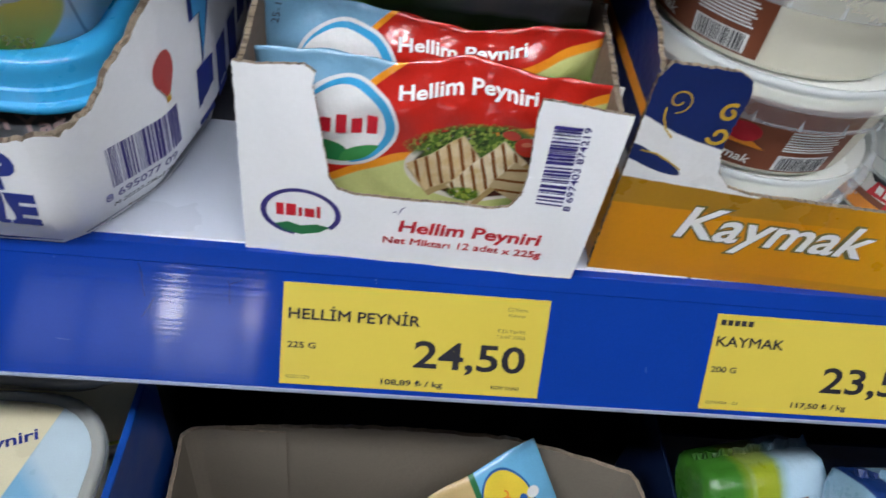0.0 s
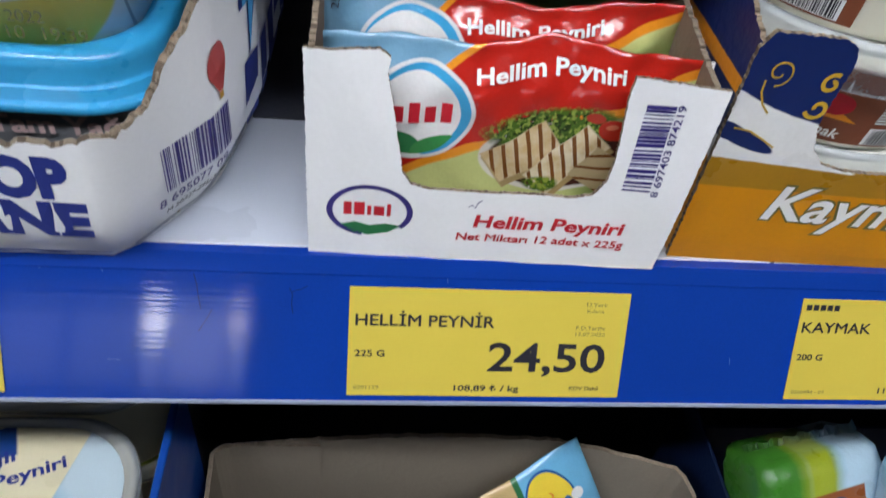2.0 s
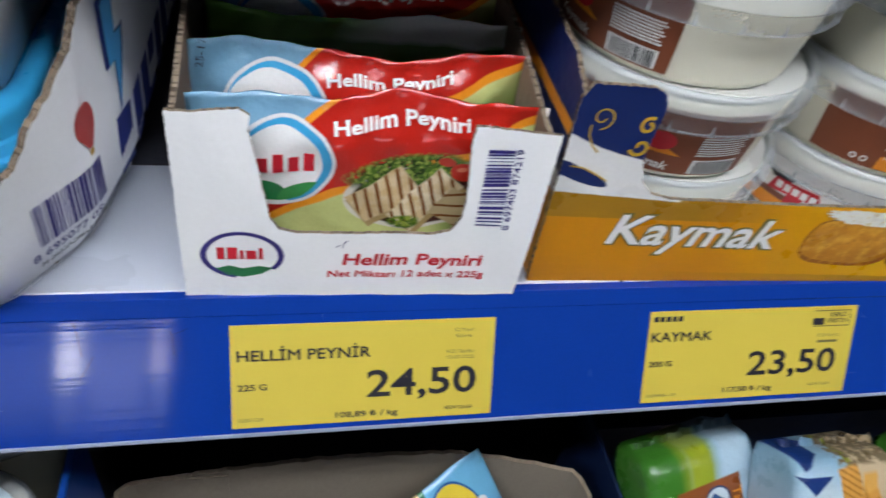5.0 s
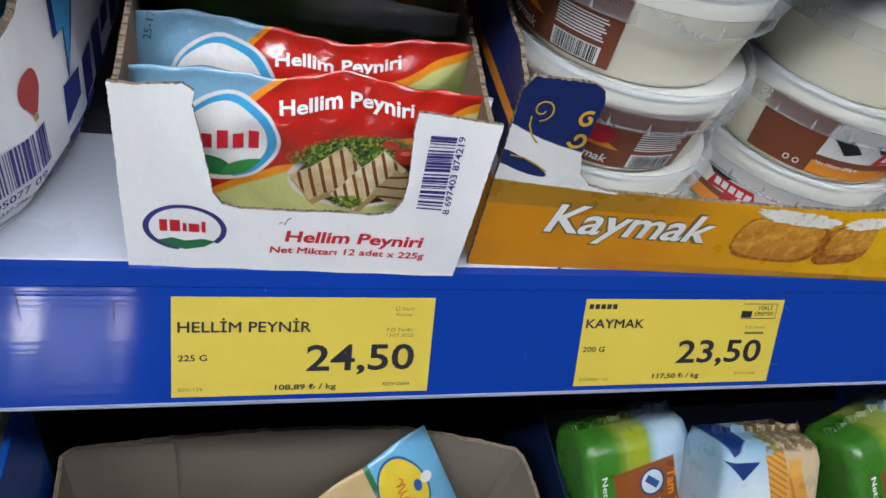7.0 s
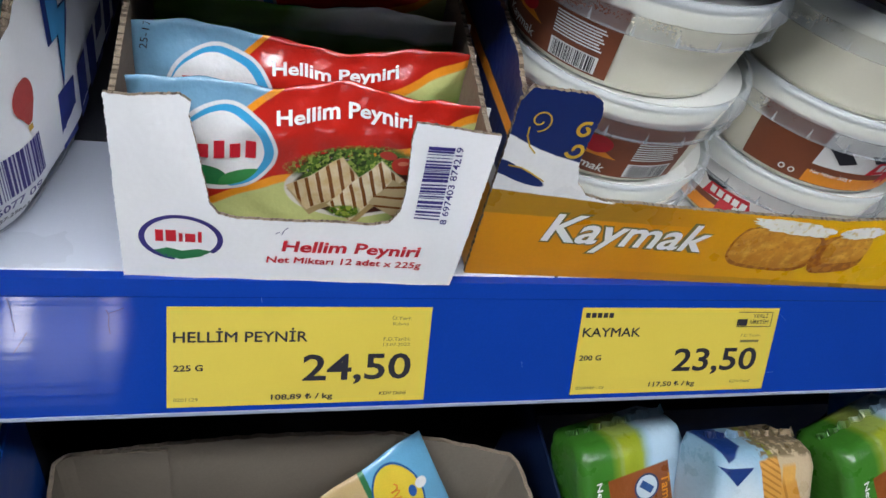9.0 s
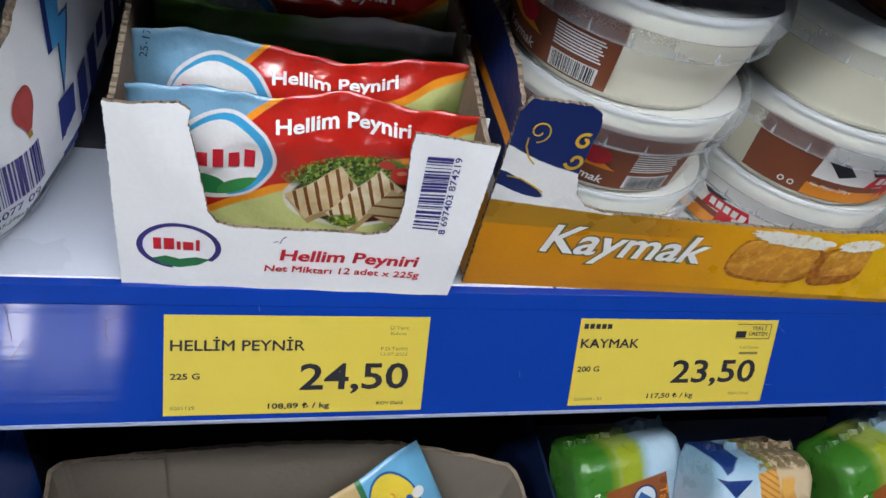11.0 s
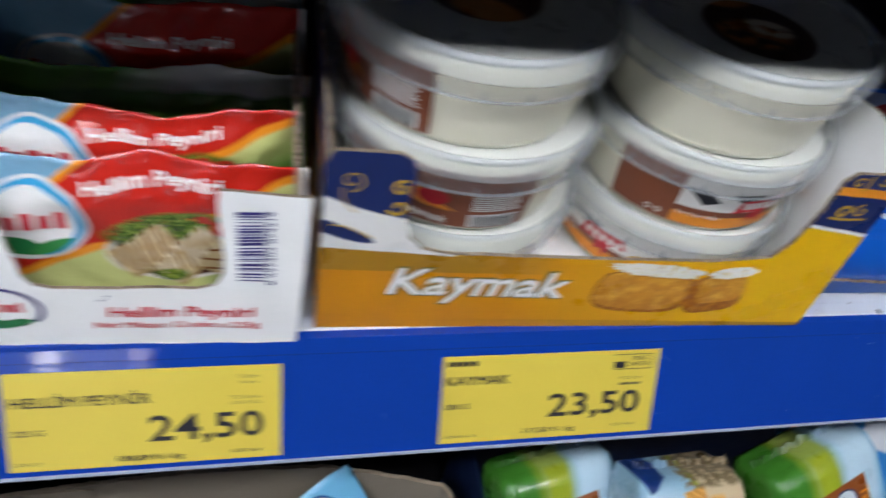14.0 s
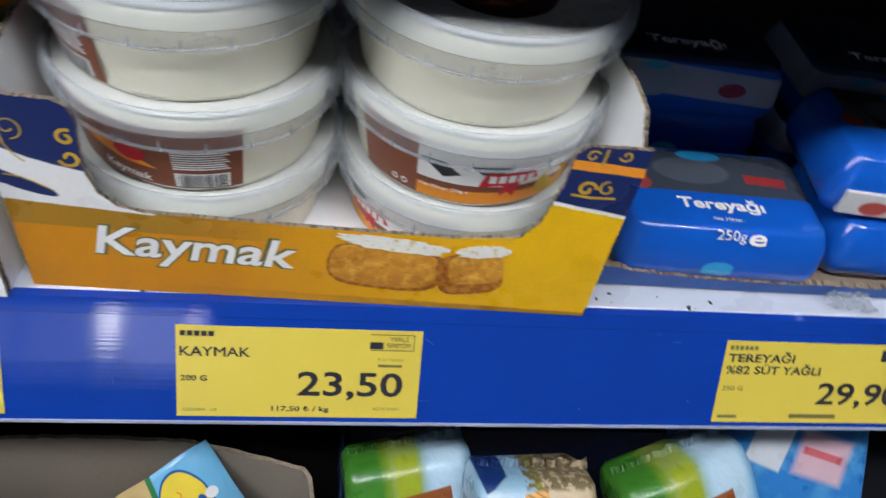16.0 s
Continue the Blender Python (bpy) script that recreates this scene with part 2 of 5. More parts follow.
tag_yellow = material("tag_yellow", (0.66, 0.52, 0.078), 0.32, vary=0.05, coarse=25, bump=0.06, bump_scale=70)
ink = material("ink", (0.02, 0.02, 0.03), 0.5, vary=0.1, bump=0)
ink_grey = material("ink_grey", (0.16, 0.14, 0.05), 0.6, vary=0.1, bump=0)
ink_blue = material("ink_blue", (0.015, 0.03, 0.22), 0.5, vary=0.2, bump=0)
ink_navy = material("ink_navy", (0.04, 0.03, 0.19), 0.5, vary=0.25, bump=0)
ink_red = material("ink_red", (0.55, 0.015, 0.03), 0.45, vary=0.15, bump=0)
ink_white = material("ink_white", (0.85, 0.85, 0.84), 0.4, vary=0.05, bump=0)
ink_green = material("ink_green", (0.02, 0.17, 0.06), 0.45, vary=0.25, bump=0)
ink_sky = material("ink_sky", (0.07, 0.40, 0.78), 0.4, vary=0.1, bump=0)
ink_gold = material("ink_gold", (0.55, 0.34, 0.03), 0.4, vary=0.25, bump=0)
ink_orange = material("ink_orange", (0.80, 0.28, 0.02), 0.4, vary=0.15, bump=0)
board_white = material("board_white", (0.89, 0.90, 0.92), 0.40, vary=0.06, grain=500, coarse=30, bump=0.45, bump_scale=32)
kraft = material("kraft", (0.22, 0.165, 0.12), 0.85, vary=0.3, grain=700, coarse=60, bump=0.4)
kraft_edge = material("kraft_edge", (0.26, 0.205, 0.15), 0.9, vary=0.45, grain=900, coarse=250, bump=0.8, bump_scale=500)
kraft_grey = material("kraft_grey", (0.245, 0.208, 0.165), 0.85, vary=0.18, grain=500, coarse=12, bump=0.3)
kraft_hole = material("kraft_hole", (0.12, 0.09, 0.065), 0.95, vary=0.5, grain=900, coarse=300, bump=0.5)
floor_tile = material("floor_tile", (0.30, 0.30, 0.295), 0.35, vary=0.15, coarse=3)
wall_paint = material("wall_paint", (0.085, 0.085, 0.092), 0.7, vary=0.08, coarse=2)
ceiling_paint = material("ceiling_paint", (0.20, 0.20, 0.205), 0.8, vary=0.05, coarse=2)
lamp_glow = material("lamp_glow", (0.93, 0.955, 1.0), 0.5, emit=LAMP_STRENGTH, bump=0, vary=0.0)
pane_bright = material("pane_bright", (0.95, 0.95, 1.0), 0.3, emit=FAR_STRENGTH, bump=0, vary=0.0)
pane_mid = material("pane_mid", (1.0, 0.90, 0.93), 0.3, emit=FAR_STRENGTH * 0.45, bump=0, vary=0.0)
pane_faint = material("pane_faint", (0.70, 0.80, 1.0), 0.3, emit=FAR_STRENGTH * 0.08, bump=0, vary=0.0)
pane_dim = material("pane_dim", (0.80, 0.86, 1.0), 0.3, emit=FAR_STRENGTH * 0.16, bump=0, vary=0.0)

# ---- the shop hall ----
HX0, HX1, HY0, HY1, HZ = -5.0, 5.5, -9.0, 0.62, 3.0


def slab(name, size, centre, mat):
    return tagged(part(name, box_bm(size, (0, 0, 0)), mat, m=Matrix.Translation(centre)), kind="structure")


slab("floor", (HX1 - HX0 + 0.4, HY1 - HY0 + 0.4, 0.1), ((HX0 + HX1) / 2, (HY0 + HY1) / 2, -0.05), floor_tile)["label"] = "pale grey tiled shop floor"
slab("ceiling", (HX1 - HX0 + 0.4, HY1 - HY0 + 0.4, 0.1), ((HX0 + HX1) / 2, (HY0 + HY1) / 2, HZ + 0.05), ceiling_paint)["label"] = "plain grey painted shop ceiling"
for n, size, c in (("wall_north", (HX1 - HX0 + 0.4, 0.1, HZ), ((HX0 + HX1) / 2, HY1 + 0.05, HZ / 2)),
                   ("wall_south", (HX1 - HX0 + 0.4, 0.1, HZ), ((HX0 + HX1) / 2, HY0 - 0.05, HZ / 2)),
                   ("wall_west", (0.1, HY1 - HY0, HZ), (HX0 - 0.05, (HY0 + HY1) / 2, HZ / 2)),
                   ("wall_east", (0.1, HY1 - HY0, HZ), (HX1 + 0.05, (HY0 + HY1) / 2, HZ / 2))):
    slab(n, size, c, wall_paint)["label"] = "plain painted shop wall"


def ceiling_light(x, y, z, length, turn, mat):
    t = thing("ceiling_light", m=pose(x, y, z, 0, 0, turn), label="long white ceiling light above the aisle", category="ceiling light", group="ceiling lights")
    part("housing", box_bm((0.16, length, 0.05), (0, 0, -0.025), 0.006), white_metal, t)
    part("diffuser", box_bm((0.12, length - 0.04, 0.02), (0, 0, -0.06), 0.004), mat, t)
    part("hanger", box_bm((0.01, 0.01, HZ - z + 0.001), (0, 0, (HZ - z) / 2)), white_metal, t)
    return t


for x in (-2.60, -1.00, 0.60):
    ceiling_light(x, -0.86, 2.85, 1.5, 90, lamp_glow)
# a shop window far behind, whose daylight shows in the price rail
win = tagged(thing("window_1", (-1.86, HY0, 1.2), "far shop window with bright and dim panes"), kind="structure")
for u0, u1, z0, z1, mat in ((-0.62, -0.36, 0.15, 0.66, pane_dim), (-0.62, -0.36, 0.70, 1.40, pane_bright), (-0.30, 0.34, 0.15, 1.40, pane_dim), (0.40, 0.60, 0.15, 0.66, pane_dim), (0.40, 0.60, 0.70, 1.40, pane_mid)):
    part("pane", box_bm((u1 - u0, 0.01, z1 - z0), ((u0 + u1) / 2, 0.012, (z0 + z1) / 2)), mat, win)
for u in (-0.65, -0.33, 0.37, 0.63):
    part("window_frame", box_bm((0.05, 0.04, 1.35), (u, 0.021, 0.775), 0.004), grey_metal, win)
for z in (0.12, 1.43):
    part("window_frame", box_bm((1.34, 0.05, 0.05), (-0.01, 0.026, z), 0.004), grey_metal, win)

# unseen, added: faint glowing framed panes that put a haze on the price rail
side_glow = tagged(thing("far_glow", (-3.35, HY0, 1.2), "unseen faintly glowing panes, added for the haze in the price rail"), kind="structure")
for u0, u1 in ((-0.80, -0.03), (0.03, 0.80)):
    part("pane", box_bm((u1 - u0, 0.01, 1.25), ((u0 + u1) / 2, 0.012, 0.775)), pane_faint, side_glow)
for u in (-0.83, 0.0, 0.83):
    part("window_frame", box_bm((0.05, 0.04, 1.35), (u, 0.021, 0.775), 0.004), grey_metal, side_glow)
for z in (0.12, 1.43):
    part("window_frame", box_bm((1.74, 0.05, 0.05), (0, 0.026, z), 0.004), grey_metal, side_glow)

# ---- the shelving unit ----
Z_DECK = 1.098
unit = thing("shelving_unit", (0.2, 0.25, 0), "open chiller shelving with white decks and a blue price rail", "shelf", kind="thing")
RX0, RX1 = -1.1, 1.5
W = Matrix()
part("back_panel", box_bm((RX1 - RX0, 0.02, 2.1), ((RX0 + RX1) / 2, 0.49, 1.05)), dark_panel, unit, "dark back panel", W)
part("deck", box_bm((RX1 - RX0, 0.0815, 0.022), ((RX0 + RX1) / 2, 0.06075, Z_DECK - 0.0112), 0.0006), white_metal, unit, "white metal front deck", W)
# the deck's rear part, much darker than the front from y 0.1025 on
part("rear_deck", box_bm((RX1 - RX0, 0.376, 0.020), ((RX0 + RX1) / 2, 0.2905, Z_DECK - 0.0114), 0.0006), rear_metal, unit, "dark grey rear part of the deck", W)
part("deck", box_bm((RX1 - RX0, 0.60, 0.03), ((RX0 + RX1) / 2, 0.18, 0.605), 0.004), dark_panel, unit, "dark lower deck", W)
part("deck", box_bm((RX1 - RX0, 0.496, 0.03), ((RX0 + RX1) / 2, 0.222, 1.425), 0.004), grey_metal, unit, "grey upper deck", W)
part("deck_lip", sweep_x_bm([(0.0131, Z_DECK - 0.003), (0.0131, Z_DECK + 0.0006), (0.0140, Z_DECK + 0.0012), (0.022, Z_DECK + 0.0012), (0.024, Z_DECK - 0.001)], RX0, RX1), white_metal, unit, "rounded white deck edge", W)
part("base", box_bm((RX1 - RX0, 0.62, 0.56), ((RX0 + RX1) / 2, 0.17, 0.28), 0.01), grey_metal, unit, "", W)
part("canopy", box_bm((RX1 - RX0, 0.5, 0.25), ((RX0 + RX1) / 2, 0.25, 2.1), 0.01), white_metal, unit, "", W)
for x in (RX0, RX1):
    part("end_panel", box_bm((0.03, 0.62, 2.2), (x, 0.18, 1.1), 0.004), blue_paint, unit, "blue end panel", W)
part("upper_rail", sweep_x_bm([(-0.026, 1.442), (-0.030, 1.442), (-0.052, 1.391), (-0.047, 1.389)], RX0, RX1), blue_plastic, unit, "blue price rail", W)

# the sloping price rail: u along it, v up its slope, w out of it
RAIL = Matrix(((1, 0, 0, 0), (0, 0.869, 0.494, 0.003), (0, -0.494, 0.869, 1.088), (0, 0, 0, 1)))
prof = [(0.004, -0.052), (0.0, -0.052), (-0.0004, -0.02), (-0.0002, 0.0085), (0.0008, 0.0112), (0.003, 0.0118), (0.006, 0.010)]
prof[3:] = [(-0.0004, 0.0042), (-0.0012, 0.0048), (-0.0011, 0.0104), (-0.0010, 0.0126), (-0.0006, 0.0129), (0.0029, 0.01466), (0.0040, 0.0131)]
part("price_rail", sweep_x_bm(prof, RX0, RX1), blue_plastic, unit, "glossy blue plastic price rail", RAIL)
part("rail_lip", sweep_x_bm([(0.003, -0.0527), (-0.0014, -0.0527), (-0.0020, -0.0521), (-0.0019, -0.0511), (-0.0013, -0.0507), (-0.0009, -0.0516), (0.003, -0.0516)], RX0, RX1), clear_lip, unit, "clear plastic lower lip", RAIL)
scr = bmesh.new()
rng = random.Random(5)
for k in range(26):
    u, v = rng.uniform(-0.3, 0.7), rng.uniform(-0.045, 0.006)
    a, l = rng.uniform(0, 3.14), rng.uniform(0.001, 0.006)
    p = [Vector((u, -0.0006, v)), Vector((u + l * math.cos(a), -0.0006, v + l * math.sin(a)))]
    n = Vector((-math.sin(a), 0, math.cos(a))) * 0.00007
    scr.faces.new([scr.verts.new(q) for q in (p[0] - n, p[1] - n, p[1] + n, p[0] + n)])
tagged(part("scratches", scr, scuff, unit, "fine pale scratches", RAIL), kind="stuff")

# hairline cracks in the rail
for pts, wd in (([(-0.0613, 0.0035), (-0.0602, -0.001), (-0.0597, -0.006), (-0.0588, -0.0115)], 0.0004), ([(-0.0545, -0.0115), (-0.0566, -0.0155), (-0.0600, -0.0210)], 0.0004),
                ([(-0.0241, -0.0015), (-0.0229, -0.0040), (-0.0232, -0.0085), (-0.0226, -0.0125)], 0.0004), ([(-0.0230, -0.0030), (-0.0195, -0.0018), (-0.0170, -0.0005)], 0.0003)):
    part("crack", ribbon_bm(pts, wd, lift=0.0007), crack_ink, unit, "dark crack in the plastic", RAIL)

# ---- price tags ----
def price_tag(x, label, words, blocks=(), tilt=0.0, w=0.119, h=0.0485):
    m = RAIL @ Matrix.Translation((x, -0.0008, 0)) @ Matrix.Rotation(radians(tilt), 4, "Y")
    t = thing("price_tag", m=m, label=label, category="price tag", group="price tags on the rail")
    sheet = outline_bm([(0, -h), (w, -h), (w, 0), (0, 0)], 0.0004)
    bmesh.ops.bisect_plane(sheet, geom=sheet.verts[:] + sheet.edges[:] + sheet.faces[:], plane_co=(w / 2, 0, 0), plane_no=(1, 0, 0))
    part("sheet", sheet, [tag_yellow] * 3, t, "yellow paper")
    for text, cap, u, v, width, bold, mat in words:
        part("lettering", words_bm(text, cap, u, v, width, bold), mat, t)
    for u0, v0, u1, v1, mat in blocks:
        part("printed_bar", patch_bm([(u0, v0, u1, v1)]), mat, t)
    return t


price_tag(0.0, "yellow paper price tag reading HELLİM PEYNİR 24,50", [
    ("HELLİM PEYNİR", 0.0052, 0.0028, -0.0166, 0.0580, 0.018, ink), ("225 G", 0.0030, 0.0028, -0.0305, 0.0125, 0.020, ink),
    ("24,50", 0.0135, 0.0594, -0.0363, 0.0515, 0.016, ink), ("108,89 ₺ / kg", 0.0028, 0.0455, -0.0459, 0.0285, 0.022, ink),
    ("0201129", 0.0018, 0.0028, -0.0455, 0.0105, 0.004, ink_grey), ("KDV Dahil", 0.0018, 0.0965, -0.0450, 0.0130, 0.012, ink),
    ("Ü.Yeri:", 0.0019, 0.1000, -0.0062, 0.0090, 0.004, ink_grey), ("Kıbrıs", 0.0017, 0.1005, -0.0090, 0.0075, 0.0, ink_grey),
    ("F.D.Tarihi:", 0.0019, 0.0965, -0.0168, 0.0130, 0.004, ink_grey), ("13.07.2022", 0.0017, 0.0965, -0.0195, 0.0130, 0.0, ink_grey)])
price_tag(0.198, "yellow paper price tag reading KAYMAK 23,50", [
    ("KAYMAK", 0.0051, 0.0018, -0.0157, 0.0330, 0.018, ink), ("200 G", 0.0030, 0.0020, -0.0290, 0.0125, 0.020, ink),
    ("23,50", 0.0135, 0.0580, -0.0360, 0.0525, 0.016, ink), ("117,50 ₺ / kg", 0.0028, 0.0455, -0.0450, 0.0285, 0.022, ink),
    ("0200484 - 03", 0.0017, 0.0028, -0.0455, 0.0160, 0.002, ink_grey), ("KDV Dahil", 0.0017, 0.0965, -0.0440, 0.0130, 0.002, ink_grey),
    ("YERLİ", 0.0022, 0.1025, -0.0055, 0.0095, 0.008, ink), ("ÜRETİM", 0.0022, 0.1015, -0.0088, 0.0115, 0.008, ink),
    ("F.D.Tarihi:", 0.0017, 0.0975, -0.0165, 0.0125, 0.0, ink_grey)],
    [(0.0020 + k * 0.0033, -0.0053, 0.0045 + k * 0.0033, -0.0026, ink) for k in range(5)] + [(0.0930, -0.0024, 0.1150, -0.0020, ink), (0.0930, -0.0108, 0.1150, -0.0104, ink),
     (0.1146, -0.0108, 0.1150, -0.0020, ink), (0.0930, -0.0100, 0.0995, -0.0062, ink), (0.0975, -0.0198, 0.1095, -0.0184, ink_grey)])
price_tag(0.481, "yellow paper price tag reading TEREYAĞI 29,90", [
    ("TEREYAĞI", 0.0048, 0.0022, -0.0120, 0.0390, 0.022, ink), ("%82 SÜT YAĞLI", 0.0048, 0.0022, -0.0190, 0.0560, 0.022, ink),
    ("250 G", 0.0028, 0.0022, -0.0290, 0.0120, 0.004, ink), ("29,90", 0.0135, 0.0594, -0.0366, 0.0515, 0.016, ink)],
    [(0.0022 + k * 0.0028, -0.0050, 0.0042 + k * 0.0028, -0.0026, ink_grey) for k in range(6)] + [(0.0028, -0.0458, 0.0140, -0.0440, ink_grey), (0.0455, -0.0455, 0.0740, -0.0430, ink_grey),
     (0.0930, -0.0100, 0.0995, -0.0030, ink)])
price_tag(-0.2545, "yellow paper price tag with plain printed bars", [], [(0.003, -0.018, 0.05, -0.013, ink), (0.06, -0.037, 0.108, -0.024, ink), (0.112, -0.0452, 0.1165, -0.0435, ink_grey)])

# ---- cartons ----
def frame_m(x, y, z, turn=0.0, lean=0.0):
    """Stands a sheet at a place: turn about the upright, lean back in degrees."""
    return Matrix.Translation((x, y, z)) @ Matrix.Rotation(radians(turn), 4, "Z") @ Matrix.Rotation(radians(-lean), 4, "X")


# the white carton of grilled-cheese packets
hb = thing("display_carton", (0.055, 0.13, Z_DECK + 0.0012), "white cardboard tray with a cut-out front holding cheese packets", "carton", "cartons on the shelf")
FRONT1 = frame_m(-0.017, 0.0105, Z_DECK + 0.0015, -1.6, 3.5)
cut1 = [(0, 0), (0.1425, 0), (0.1472, 0.0828), (0.1115, 0.0858), (0.1108, 0.080), (0.1125, 0.052), (0.1118, 0.043), (0.108, 0.0365), (0.101, 0.0345),
        (0.045, 0.0345), (0.038, 0.0365), (0.0345, 0.042), (0.0315, 0.058), (0.0285, 0.072), (0.0270, 0.079), (0.0278, 0.0835), (0.0240, 0.0866), (-0.001, 0.0872)]


def dent1(u, v):
    """How far the handled board is bent back: creases in both upright flaps and a slack foot."""
    left = max(0.0, (u - 0.008) * 0.86 + (v - 0.087) * 0.51) if u < 0.040 else 0.0
    left2 = max(0.0, v - 0.040 - 0.55 * u) if u < 0.040 else 0.0
    right = max(0.0, v - 0.046 + (u - 0.111) * 0.4) if u > 0.107 else 0.0
    slack = 0.00035 * math.sin(u * 75 + 1.0) * math.sin(v * 48) + 0.0002 * math.sin(u * 190 + v * 130)
    return 0.34 * left + 0.04 * left2 + 0.05 * right + slack


def on1(u, v, w=0.0):
    return Vector((u, dent1(u, v) - w, v))


front1 = part("front_panel", bent(outline_bm(torn(cut1, 0.0009, 0.00022), 0.0018, flutes=True), dent1), [board_white, kraft_edge, kraft, kraft_hole], hb, "white printed board with brown torn edges", FRONT1, smooth=True)
side_cut = [(0, 0), (0.25, 0), (0.25, 0.106), (0.15, 0.108), (0.08, 0.104), (0.03, 0.094), (0.012, 0.0890), (0.0, 0.0868)]
part("side_panel", outline_bm(torn(side_cut, 0.0010, 0.0005), 0.0022, flutes=True), [kraft, kraft_edge, board_white, kraft_hole], hb, "", Matrix(((0.02, -1, 0, -0.0140), (1, 0.02, 0, 0.0193), (0, 0, 1, Z_DECK + 0.0015), (0, 0, 0, 1))))
part("side_panel", outline_bm(torn([(u, v * 0.96) for u, v in side_cut], 0.0010, 0.0005), 0.0022, flutes=True), [kraft, kraft_edge, board_white, kraft_hole], hb, "",
     Matrix(((0.015, 1, 0.060, 0.1236), (1, -0.015, 0.055, 0.0112), (0, 0.0, 1, Z_DECK + 0.0015), (0, 0, 0, 1))))
part("back_panel", box_bm((0.142, 0.003, 0.086), (0.058, 0.266, Z_DECK + 0.0445)), kraft, hb, "", Matrix())
part("bottom", box_bm((0.138, 0.246, 0.0025), (0.056, 0.142, Z_DECK + 0.0030)), kraft, hb, "", Matrix())
# its print
part("logo_ring", disc_bm(0.0235, 0.0225, 0.0165, 0.0122, hole=0.86, start=-40, sweep=300, on=on1), ink_navy, front1, "navy oval ring", FRONT1)
part("logo_hill", shape_bm([(0.0125, 0.0155), (0.018, 0.0172), (0.0235, 0.0155), (0.030, 0.0168), (0.0355, 0.0158), (0.031, 0.0125), (0.0235, 0.0108), (0.017, 0.0122)], on=on1), ink_green, front1, "green hills", FRONT1)
part("logo_bar", patch_bm([(0.0135, 0.0205, 0.0165, 0.0265), (0.0175, 0.0205, 0.0215, 0.0265), (0.0225, 0.0205, 0.0240, 0.0250), (0.0250, 0.0205, 0.0290, 0.0250), (0.0300, 0.0205, 0.0315, 0.0265)], on=on1), ink_red, front1, "plain red bars", FRONT1)
part("lettering", words_bm("Hellim Peyniri", 0.0063, 0.0640, 0.0178, 0.0600, 0.028, 0.12, on=on1), ink_red, front1, "red lettering", FRONT1)
part("lettering", words_bm("Net Miktarı 12 adet x 225g", 0.0037, 0.0580, 0.0110, 0.0680, 0.022, 0.08, on=on1), ink_red, front1, "red lettering", FRONT1)
tagged(part("barcode", patch_bm(bars(0.1180, 0.0400, 0.1290, 0.0760, 11, upright=False), on=on1), ink_navy, front1, "navy barcode", FRONT1), kind="stuff")
part("lettering", words_bm("8 697403 874219", 0.0030, 0.1325, 0.0380, 0.0385, 0.01, turn=90, on=on1), ink_navy, front1, "", FRONT1)
part("pen_mark", ribbon_bm([(0.061, 0.0275), (0.0625, 0.0285), (0.0635, 0.0270), (0.0645, 0.0300), (0.0660, 0.0312)], 0.0004, on=on1), ink_navy, front1, "pen mark", FRONT1)

